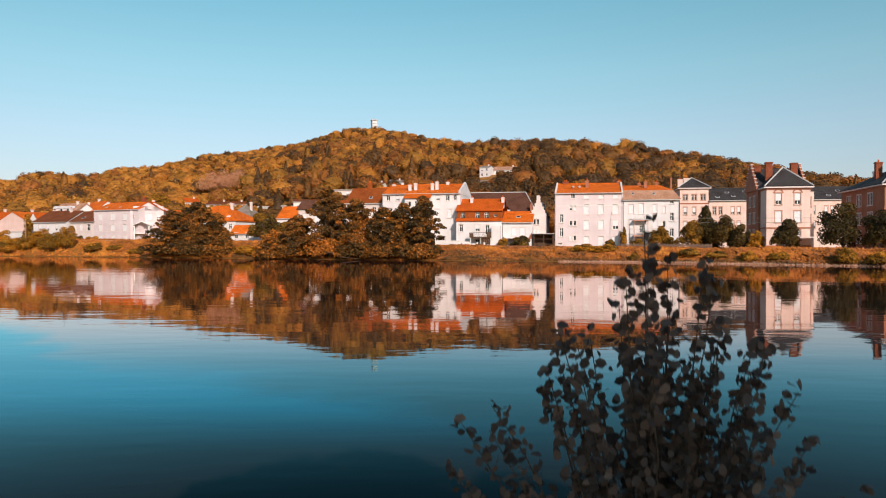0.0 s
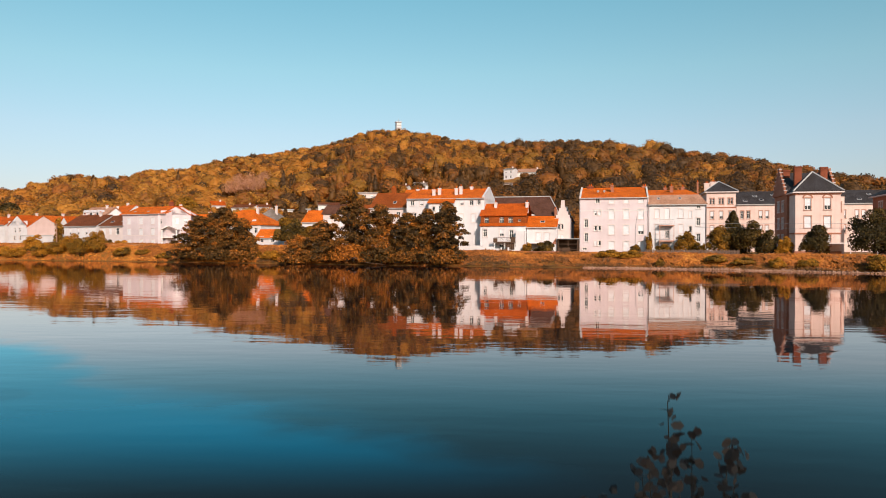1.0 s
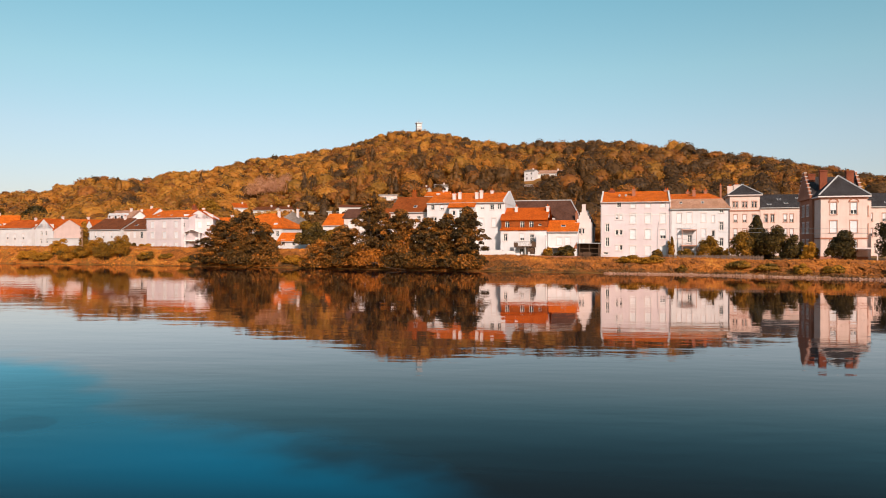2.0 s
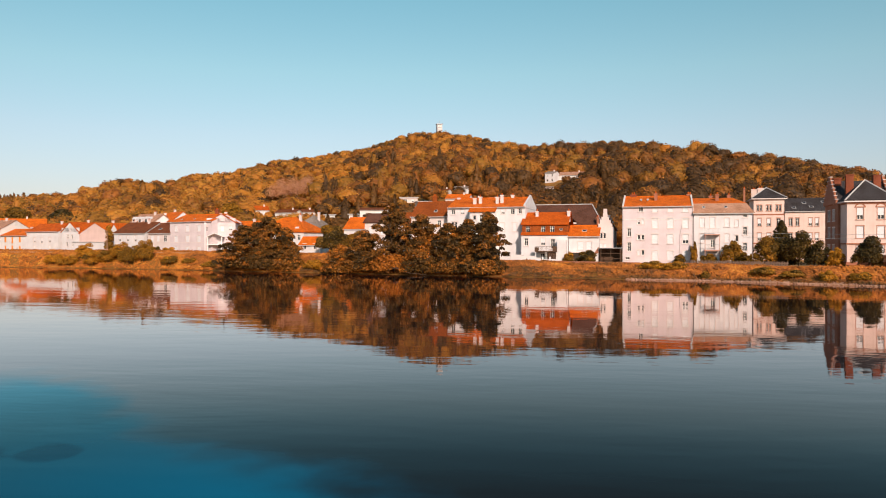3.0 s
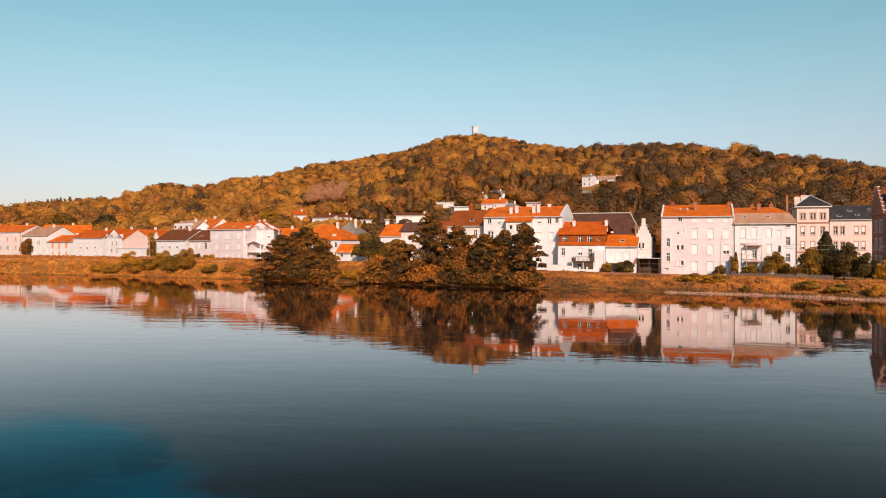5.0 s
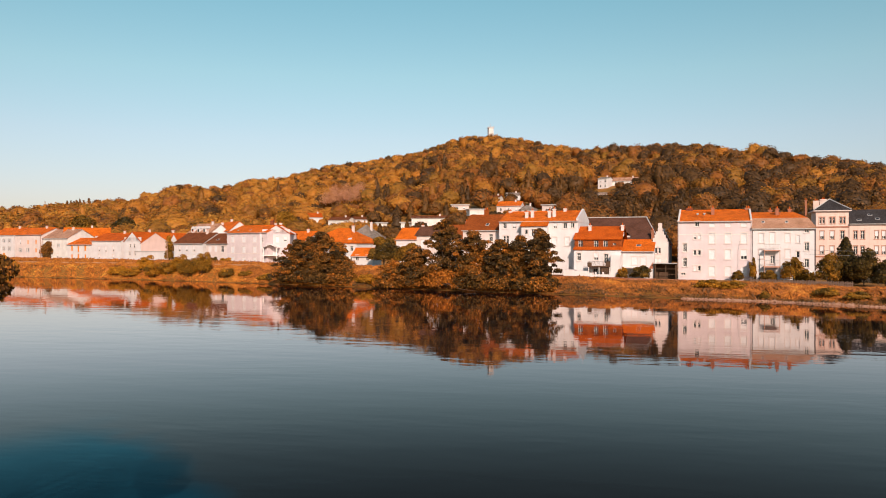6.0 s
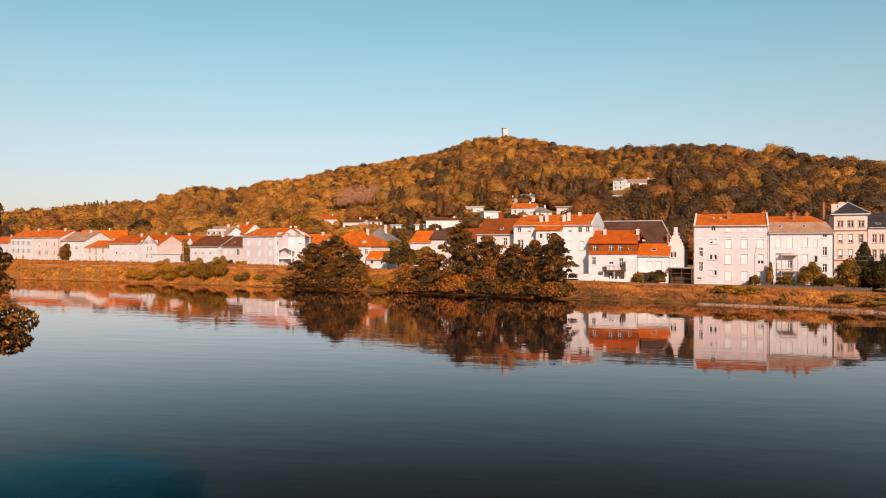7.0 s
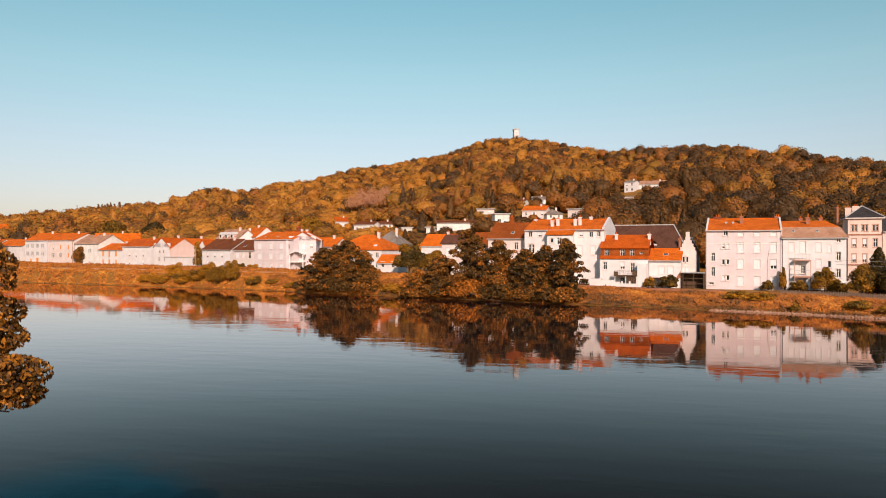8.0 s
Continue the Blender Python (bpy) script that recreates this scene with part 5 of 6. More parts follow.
def left_group():
    h = thing("terraced_house", -94.5, 201.0, 2.7, -24.2, "pale pink three storey house with an orange roof", "house")
    w, d, e = 16.3, 11.0, 8.9
    shell(h, w, d, e, M_PINK, [(u, z, 1.35, 1.7 if z > 1 else 1.6, "shut") for u in (2.4, 7.0, 11.4) for z in (0.4, 3.3, 6.2)] + [(14.3, 6.2, 0.8, 1.3, "glass")])
    gable_roof(h, w, d, e, 2.0, M_ORANGE, M_PINK, end=0.0)
    bm = bmesh.new()
    box(bm, 0.02, -0.06, 3.0, w - 0.02, 0.0, 3.16)
    part("string_course", bm, M_SURR, h)
    for u in (3.0, 8.0, 13.0):
        skylight(h, u, 1.6, e + 0.72, 0.5, 0.5, 20)
    chimney(h, 12.0, 6.0, 10.2, 12.4, 1.1, 0.6, M_BRICK, 2)
    g = cross_gable_house("terraced_house", -81.6, 195.6, 12, 7.6, 13.0, 8.6, 2.3, M_PINK, M_RUST, "pale pink gabled house with a stepped entrance stair", z=2.7,
                          win=[(1.9, 6.6, 0.9, 1.6, "shut"), (4.1, 6.6, 0.9, 1.6, "shut"), (6.3, 6.9, 0.8, 1.2, "half"), (4.2, 9.6, 0.8, 0.6, "glass"), (2.2, 0.9, 0.9, 1.5, "shut")])
    bm = bmesh.new()
    for u in (0.6, 4.2):
        box(bm, u, -2.6, 0.0, u + 0.25, -2.35, 5.0)
    box(bm, 0.4, -2.8, 2.9, 4.7, 0.0, 3.1)
    slope_slab(bm, [(0.3, -2.9, 5.0), (2.5, -2.9, 6.0), (2.5, 0.0, 6.0), (0.3, 0.0, 5.0)], 0.1)
    slope_slab(bm, [(4.8, -2.9, 5.0), (4.8, 0.0, 5.0), (2.5, 0.0, 6.0), (2.5, -2.9, 6.0)], 0.1)
    part("porch", bm, M_FRAME, g, "white two level porch")
    bm = bmesh.new()
    box(bm, -0.6, -0.5, 0, 0.0, 6, 9.4)
    part("side_pier", bm, M_PINK, g)
    a = simple_house("terraced_house", -103.0, 205.0, -24.2, 9.4, 10.0, 5.8, 2.8, M_CREAM, M_BROWN, "cream two storey house with a dark brown roof", z=2.8, sink=0.2,
                     win=[(1.8, 3.6, 1.4, 1.7, "shut"), (4.4, 3.6, 1.0, 1.7, "shut"), (7.2, 3.5, 1.3, 1.8, "glass"), (1.8, 0.9, 1.4, 1.6, "shut")])
    skylight(a, 3.2, 1.8, 7.1, 1.0, 0.9, 29)
    skylight(a, 7.4, 2.2, 7.35, 1.2, 1.1, 29)
    b = simple_house("terraced_house", -116.5, 211.2, -24.2, 13.2, 10.5, 5.9, 3.0, M_WHITE, M_BROWN, "white two storey house with a dark brown roof", z=2.8, sink=0.2,
                     win=[(2.6, 3.6, 0.95, 1.7, "half"), (6.0, 3.6, 0.95, 1.7, "half"), (9.4, 3.6, 0.95, 1.7, "half"), (2.6, 0.8, 0.95, 1.8, "half"), (6.0, 0.8, 0.95, 1.8, "half"), (9.4, 0.8, 0.95, 1.8, "half")])
    cross_gable_house("terraced_house", -122.0, 217.5, -24.2, 6.0, 12, 5.2, 3.6, M_WHITE, M_RUST, "white gabled house with a rust roof", z=2.8)
    # second row behind
    cross_gable_house("gabled_house", -117.4, 237.2, 20, 6.6, 10, 8.0, 2.9, M_WHITE, M_MANSARD, "tall white gabled house with a pale tiled roof", z=4.2, win=[(2.2, 6.4, 0.7, 1.1, "half"), (4.4, 6.4, 0.7, 1.1, "half")])
    dh = simple_house("row_house", -127.6, 241.0, -24.2, 11.0, 9, 8.4, 3.0, M_WHITE, M_MANSARD, "white house with a pale tiled roof and dormers", 3, 3, z=4.0)
    for u in (2.2, 5.2, 8.2):
        bm = bmesh.new()
        box(bm, u - 0.7, 0.1, 8.9, u + 0.7, 2.0, 10.3)
        poly_prism(bm, [(u - 0.9, 0.0, 10.3), (u + 0.9, 0.0, 10.3), (u, 0.0, 11.0)], (0, 2.6, 0))
        dm = part("dormer", bm, M_WHITE, dh)
        bm = bmesh.new()
        box(bm, u - 0.4, 0.06, 9.1, u + 0.4, 0.12, 10.1)
        part("pane", bm, M_GLASS, dm)
    cross_gable_house("gabled_house", -110.5, 236.5, 48, 7.6, 11, 8.8, 3.2, M_WHITE, M_ORANGE, "white gabled house with bright orange roof", z=4.2, win=[(2.4, 7.6, 0.7, 1.1, "half"), (5.0, 7.6, 0.7, 1.1, "half")])
    simple_house("row_house", -100.5, 231.0, -24.2, 11.0, 8, 8.6, 2.6, M_CREAM, M_RUST, "cream house with rust tiled roof", 3, 3, z=3.2)
    simple_house("row_house", -85.2, 219.5, -20, 10.4, 8, 6.2, 2.6, M_CREAM, M_ORANGE, "cream house with an orange roof behind the trees", 3, 2, z=3.4)
    hp = simple_house("villa", -70.2, 201.0, -16.7, 16.0, 12.0, 5.9, 3.9, M_WHITE, M_ORANGE, "white house with a broad orange hipped roof", 5, 2, hip=True, z=2.9)
    bm = bmesh.new()
    limb(bm, [(13.2, 0.9, 7.0), (13.2, 2.4, 7.1)], [0.65, 0.65], 10)
    part("round_dormer", bm, M_WHITE, hp)
    simple_house("villa", -67.4, 230.4, -16.7, 9.0, 9.0, 5.6, 4.4, M_WHITE, M_GREYROOF, "white villa with a steep grey hipped roof", 3, 2, hip=True, z=4.6)
    simple_house("garden_house", -55.0, 192.4, -16.7, 6.4, 4.5, 2.2, 1.9, M_WHITE, M_ORANGE, "small white garden house with an orange roof", 2, 1, z=3.1, stack=False)
    simple_house("villa", -47.0, 210.5, -14, 9.4, 9.0, 6.4, 3.2, M_WHITE, M_ORANGE, "white house with orange roof among trees", 3, 2, z=3.4)


def far_row():
    """The long row of houses that follows the river."""
    cross_gable_house("row_house", -138.4, 229.5, -24.2, 15.8, 11.0, 6.6, 3.4, M_ROSE, M_ORANGE, "pink gabled house with an orange roof and white base", z=2.2, sink=0.3)
    e = thing("lean_to", -139.5, 228.0, 2.1, -24.2, "long white lean-to with a flat roof", "outbuilding")
    shell(e, 18.6, 3.0, 3.9, M_WHITE)
    bm = bmesh.new()
    box(bm, -0.2, -0.2, 3.9, 18.8, 3.0, 4.1)
    part("roof", bm, M_ZINC, e)
    cross_gable_house("row_house", -147.4, 234.2, -24.2, 9.0, 11.0, 7.0, 3.2, M_WHITE, M_RUST, "white gabled house with a rust roof and dark windows", z=2.4,
                      win=[(3.3, 5.2, 0.9, 1.3, "glass"), (5.6, 5.2, 0.9, 1.3, "glass"), (3.0, 2.6, 0.9, 1.4, "glass"), (5.9, 2.6, 0.9, 1.4, "glass"), (4.5, 7.6, 0.7, 1.2, "glass")])
    simple_house("row_house", -165.0, 242.0, -24.2, 17.4, 10.5, 7.0, 2.6, M_WHITE, M_RUST, "white two storey house with rust roof and small balcony", z=2.7,
                 win=[(4.6, 3.7, 1.0, 1.7, "half"), (8.6, 3.4, 1.0, 2.0, "half"), (13, 3.7, 1.0, 1.7, "half"), (4.6, 1.0, 1.0, 1.6, "half"), (13, 1.0, 1.0, 1.6, "half")])
    simple_house("row_house", -179.0, 248.3, -24.2, 15.4, 10.0, 5.6, 2.2, M_WHITE, M_ORANGE, "white house with bright orange shutters", z=2.8,
                 win=[(2.9, 3.7, 1.2, 1.9, "ochre"), (7.0, 3.3, 1.0, 2.3, "ochre"), (11.4, 3.7, 1.2, 1.9, "ochre"), (2.9, 0.5, 1.0, 1.9, "ochre"), (7.0, 0.2, 1.1, 2.3, "ochre"), (11.4, 0.5, 1.0, 1.9, "ochre")])
    cross_gable_house("gabled_house", -189.5, 262.0, -60, 10.0, 16.0, 8.2, 3.8, M_WHITE, M_ORANGE, "white gabled house with orange roof set back", z=2.8)
    simple_house("row_house", -194.2, 255.2, -24.2, 16.6, 11.0, 8.0, 3.2, M_GREYW, M_MANSARD, "plain grey white house with a brownish roof", z=2.8,
                 win=[(6.0, 5.2, 0.7, 0.9, "glass"), (10.6, 5.0, 0.9, 1.3, "grey"), (4.0, 0.8, 1.6, 2.0, "half"), (10, 1.0, 1.0, 1.6, "half")])
    simple_house("row_house", -212.6, 263.3, -24.2, 19.6, 11.0, 9.4, 2.6, M_CREAM, M_ORANGE, "cream house with an orange roof and ochre shutters", z=2.8,
                 win=[(4.0, 3.0, 1.0, 1.6, "grey"), (9.6, 3.0, 1.0, 1.6, "grey"), (9.6, 6.2, 1.0, 1.6, "ochre"), (15.4, 6.2, 1.0, 1.6, "ochre"), (15.4, 3.0, 1.0, 1.6, "ochre"), (4.0, 6.2, 1.0, 1.6, "half")])
    simple_house("row_house", -229.5, 270.8, -24.2, 17.6, 11.0, 9.4, 2.8, M_WHITE, M_ORANGE, "white three storey house with rows of shutters", z=2.8,
                 win=[(u, z, 0.95, 1.6, "grey") for u in (2.2, 6.2, 10.2, 14.4) for z in (3.6, 6.8)] + [(4.8, 0.3, 1.2, 1.9, "ochre"), (10.0, 0.3, 2.0, 2.3, "ochre")])
    simple_house("row_house", -252.0, 281.0, -24.2, 22.0, 10.0, 7.2, 2.6, M_WHITE, M_ORANGE, "low white house with an orange roof", 4, 1, z=2.8)
    simple_house("row_house", -272.0, 290.0, -24.2, 19.0, 10.0, 7.2, 2.8, M_WHITE, M_ORANGE, "white row house with orange roof and chimneys", 4, 2, z=2.8)
    simple_house("row_house", -296.0, 301.0, -24.2, 22.0, 10.0, 8.2, 2.8, M_WHITE, M_ORANGE, "white house at the end of the row", 4, 2, z=2.8)


def slope_houses():
    """Houses among the trees of the slope."""
    spec = [
        ("villa", -129.5, 373, 7.0, 3.4, 2.2, M_RUST, 0), ("villa", -109.2, 341, 10.5, 3.6, 1.5, M_BROWN, 0), ("villa", -95.5, 340, 6.0, 2.6, 1.3, M_BROWN, 0),
        ("bungalow", -78.2, 311.4, 4.6, 3.2, 0.35, M_ZINC, 0), ("bungalow", -65.8, 304, 3.4, 3.0, 0.35, M_ZINC, 0), ("villa", -61.6, 305.8, 16.4, 4.2, 1.0, M_BROWN, 0),
        ("bungalow", -51.2, 351, 8.3, 2.7, 0.35, M_ZINC, 0), ("bungalow", -38.5, 317.6, 6.5, 4.0, 0.4, M_ZINC, 0), ("villa", -37.3, 395.7, 5.4, 2.6, 1.2, M_BROWN, 0),
        ("villa", -28.4, 400.4, 7.4, 2.8, 1.4, M_GREYROOF, 0), ("villa", -28.4, 336.6, 11.0, 3.2, 2.0, M_ORANGE, 0), ("villa", -17.0, 331.4, 7.2, 2.6, 2.2, M_GREYROOF, 1),
        ("bungalow", -8.4, 351.7, 8.8, 3.8, 0.4, M_ZINC, 0), ("villa", 20.5, 416, 5.6, 5.6, 1.0, M_GREYROOF, 0), ("villa", 28.5, 420, 15, 2.6, 2.0, M_MANSARD, 0),
        ("bungalow", 17.9, 392.9, 7.9, 2.6, 0.5, M_GREYROOF, 0), ("villa", 88.6, 395.7, 7.2, 2.6, 1.4, M_MANSARD, 1), ("villa", -109.8, 552, 5, 3.2, 1.4, M_GREYROOF, 0),
        ("villa", -410, 492, 9, 3.8, 2.0, M_BROWN, 0), ("villa", -357, 463.4, 5, 2.2, 1.2, M_BROWN, 0), ("villa", -366, 410, 9, 5.4, 3.0, M_ORANGE, 0)]
    for name, x, y, w, e, rise, roof, hip in spec:
        lab = {"villa": "white villa among the trees of the slope", "bungalow": "white flat roofed house on the slope"}[name]
        turn = -math.degrees(math.atan2(x, y)) * 0.6 + 22 * math.sin(x * 1.7 + y)
        wall = (M_WHITE, M_GREYW, M_CREAM)[int(abs(x * 3 + y)) % 3]
        if name == "bungalow":
            h = thing(name, x, y, gz(x, y) - 1.0, turn, lab, "house", "houses on the slope")
            shell(h, w, 6.0, e + 1.0, wall, [(w * 0.3, 1.7, 1.6, 1.3, "glass"), (w * 0.72, 1.7, 1.2, 1.3, "half")] if w > 5 else ())
            bm = bmesh.new()
            box(bm, -0.5, -0.6, e + 1.0, w + 0.5, 6.4, e + 1.0 + rise)
            part("roof", bm, roof, h)
        else:
            tagged(simple_house(name, x, y, turn, w, 8.0, e, rise, wall, roof, lab, max(2, int(w / 3.5)), 2 if e > 4.8 else 1, hip=bool(hip), sink=1.2), group="houses on the slope")
        far = math.hypot(x, y)
        for k in (-5, 4):
            CLEAR.append((x + w * 0.5 - k * x / far, y - k * y / far, w * 0.40 + 3.2))
        for k in range(11, 52 if far < 450 else 66, 6):
            GARDENS.append((x + w * 0.5 - k * x / far, y - k * y / far, w * 0.5 + 1.5))


left_group()
far_row()
slope_houses()
CLEAR += [(-120, 240, 22), (-100, 235, 20), (-65, 230, 14), (-185, 265, 24), (-220, 285, 26), (-260, 305, 26), (-38, 218, 12)]


def lookout():
    x, y = -111.7, 1206.8
    z = gz(x, y) + 7.0
    t = thing("lookout_tower", x, y, z, 20, "pale concrete lookout tower with platforms on the hilltop", "tower")
    for a in (-1, 1):
        for b in (-1, 1):
            bm = bmesh.new()
            box(bm, a * 3.4 - 0.5, b * 3.4 - 0.5, -9, a * 3.4 + 0.5, b * 3.4 + 0.5, 21)
            part("leg", bm, M_WHITE, t)
    for zz, r in ((12.0, 4.4), (15.6, 4.4), (20.6, 5.0)):
        bm = bmesh.new()
        box(bm, -r, -r, zz, r, r, zz + 0.9)
        part("platform", bm, M_WHITE, t)
    bm = bmesh.new()
    box(bm, -3.2, -3.2, -9, 3.2, 3.2, 20.6)
    part("core", bm, M_GREYW, t)
    bm = bmesh.new()
    limb(bm, [(0, 0, 21.4), (0, 0, 27.5)], [0.35, 0.2], 6)
    part("mast", bm, M_METAL, t)
    bm = bmesh.new()
    box(bm, -4.8, -4.8, 22.5, 4.8, -4.6, 22.8)
    box(bm, -4.8, 4.6, 22.5, 4.8, 4.8, 22.8)
    for k in range(9):
        box(bm, -4.8 + 1.17 * k, -4.78, 21.5, -4.6 + 1.17 * k, -4.62, 22.5)
    part("railing", bm, M_METAL, t)
    CLEAR.append((x, y, 10))


lookout()


# ---- trees and shrubs of the far bank ----


def shore(x, s=1.0):
    return float(np.interp(x, SHORE_X, SHORE_Y)) + s


def bank_trees():
    lab = "dense dark alder leaning over the water's edge"
    spec = [  # x, offset from the water, height, spread
        (-53.6, 1.6, 8.9, 4.6, 0.34), (-47.6, 1.4, 10.7, 4.9, 0.38), (-50.6, 3.0, 9.0, 4.4, 0.44), (-43.6, 1.6, 8.4, 3.3, 0.42), (-42.0, 1.4, 4.8, 1.7, 0.5),
        (-31.0, 1.0, 5.2, 3.2, 0.80), (-26.5, 1.4, 7.6, 4.0, 0.46), (-20.5, 1.8, 12.6, 4.8, 0.40), (-15.0, 1.6, 10.6, 4.6, 0.46), (-10.2, 1.4, 8.8, 4.0, 0.36),
        (-6.8, 1.8, 9.5, 3.6, 0.28), (-3.4, 1.2, 10.9, 3.2, 0.30)]
    for i, (x, s, h, r, tint) in enumerate(spec):
        rng = np.random.default_rng(100 + i)
        y = shore(x, s)
        z = gz(x, y)
        blobs = []
        for k in range(130):
            lev = 0.04 + 0.92 * ((k * 0.618) % 1.0)
            a = rng.random() * 6.283
            wide = math.sin(math.pi * min(1.0, 0.30 + 0.72 * lev)) ** 0.8
            out = r * wide * math.sqrt(rng.random()) * (0.75 + 0.5 * rng.random())
            rr = (0.32 + 0.62 * rng.random()) * (1.15 - 0.3 * lev)
            blobs.append((math.cos(a) * out, math.sin(a) * out * 0.8, h * lev, rr * 1.25, rr * 1.1, rr * 0.68))
        blobs.append((0, -r * 0.42, h * 0.11, r * 0.85, r * 0.5, h * 0.15))
        blobs.append((0, 0, h * 0.30, r * 0.70, r * 0.5, h * 0.24))
        thin = -22 < x < -12
        core = 0.42 if thin else 0.55
        blobs.append((0, 0, h * 0.58, r * core, r * core * 0.77, h * 0.24))
        tree("alder_tree", x, y, z, h, blobs, lab, leaves=int((19000 if thin else 22000) * (h / 10)), leaf=0.22, tint=(tint + 0.07, 0.46), seed=200 + i, stem=0.2, group="alders on the bank", fill=0.92, rough=0.95)
    bm = bmesh.new()
    limb(bm, [(-21.5, 130.4, 0.9), (-19.6, 129.2, 1.3), (-17.6, 128.2, 0.5), (-14.0, 127.0, 0.15)], [0.08, 0.07, 0.05, 0.02], 6)
    limb(bm, [(-18.6, 128.7, 0.9), (-16.6, 127.4, 1.0)], [0.06, 0.02], 5)
    tagged(part("dead_branch", bm, mottled("bleached_wood", (0.10, 0.06, 0.04), (0.17, 0.11, 0.08), 2.0)), "bare bleached branch drooping over the water", "branch")


def shrub(x, y, h, r, tint, label, seed, n=900, leaf=0.3, mat=None, name="shrub", z=None):
    rng = np.random.default_rng(seed)
    blobs = [(0, 0, h * 0.35, r * 0.85, r * 0.8, h * 0.38)]
    for k in range(9):
        a, lev = k * 2.4 + rng.random(), (k + rng.random()) / 9
        out = r * (0.78 - 0.32 * lev) * (0.6 + 0.5 * rng.random())
        blobs.append((math.cos(a) * out, math.sin(a) * out, h * (0.12 + 0.72 * lev), r * 0.36, r * 0.36, h * 0.18))
    return tree(name, x, y, gz(x, y) if z is None else z, h, blobs, label, "shrub", int(n * 2.5), leaf * 0.62, mat or M_SHRUB, (tint, 0.26), seed, stem=0.07, fill=0.7)


def conifer(x, y, h, r, seed, label="dark green conifer beside the school"):
    rng = np.random.default_rng(seed)
    th = thing("conifer", x, y, gz(x, y), 0, label, "tree")
    bm = bmesh.new()
    limb(bm, [(0, 0, -0.2), (0, 0, h * 0.96)], [0.18, 0.03], 7)
    part("trunk", bm, M_BARK, th)
    n = 6000
    f = rng.random(n) ** 1.15
    a = rng.random(n) * 6.283
    tier = 0.85 + 0.18 * np.sin(f * 44 + 3 * np.sin(a * 2)) + 0.2 * np.sin(a * 3 + f * 7)
    rr = r * (1.03 - f) ** 0.8 * tier * rng.random(n) ** 0.35
    p = np.stack([np.cos(a) * rr, np.sin(a) * rr, 0.3 + f * (h - 0.3)], 1)
    leaf_faces("crown", p, np.stack([np.cos(a), np.sin(a), 0.7 + 0 * a], 1) + rng.normal(size=(n, 3)) * 0.4, 0.26 * (0.7 + 0.6 * rng.random(n)), np.clip(0.08 + 0.1 * rng.normal(size=n), 0, 1), M_SHRUB, parent=th)


bank_trees()
shrub(42.3, 126.2, 5.4, 2.8, 0.66, "yellow green bush on the terrace", 301, 1800)
conifer(45.4, 128.2, 7.6, 3.1, 302)
shrub(46.4, 123.6, 6.2, 3.2, 0.14, "large dark green bush on the terrace", 303, 2600)
shrub(48.2, 120.4, 4.4, 2.0, 0.10, "dark green bush on the terrace", 304, 1300)
shrub(49.6, 117.6, 3.2, 1.5, 0.82, "yellow bush on the terrace", 305, 900)
shrub(52.7, 113.9, 5.2, 2.45, 0.08, "clipped round dark green bush", 306, 3600, 0.24)
shrub(58.4, 109.2, 7.6, 3.5, 0.04, "dark spreading tree before the school", 307, 3800, 0.3)
shrub(62.6, 105.8, 6.2, 3.4, 0.06, "dark spreading tree before the school", 308, 3400, 0.3)
shrub(66.6, 102.8, 5.0, 3.2, 0.06, "dark low tree before the school", 309, 2400, 0.3)
shrub(39.6, 135.6, 4.6, 2.4, 0.56, "yellow green bush against the white house", 310, 2000)
shrub(41.2, 134.5, 2.4, 1.6, 0.5, "low green bush before the white house", 311, 900)
shrub(36.0, 137.5, 2.0, 1.8, 0.42, "low green bush before the white house", 312, 900)
shrub(33.9, 139.4, 4.2, 0.7, 0.6, "green ivy climbing the house corner", 313, 700)
shrub(31.2, 138.9, 2.0, 1.2, 0.3, "small green bush against the pink house", 314, 700)
shrub(14.8, 141.6, 2.6, 2.2, 0.2, "dark garden bush before the annex", 315, 1300)
shrub(11.6, 142.8, 2.2, 1.2, 0.7, "small yellow garden bush before the annex", 316, 700)
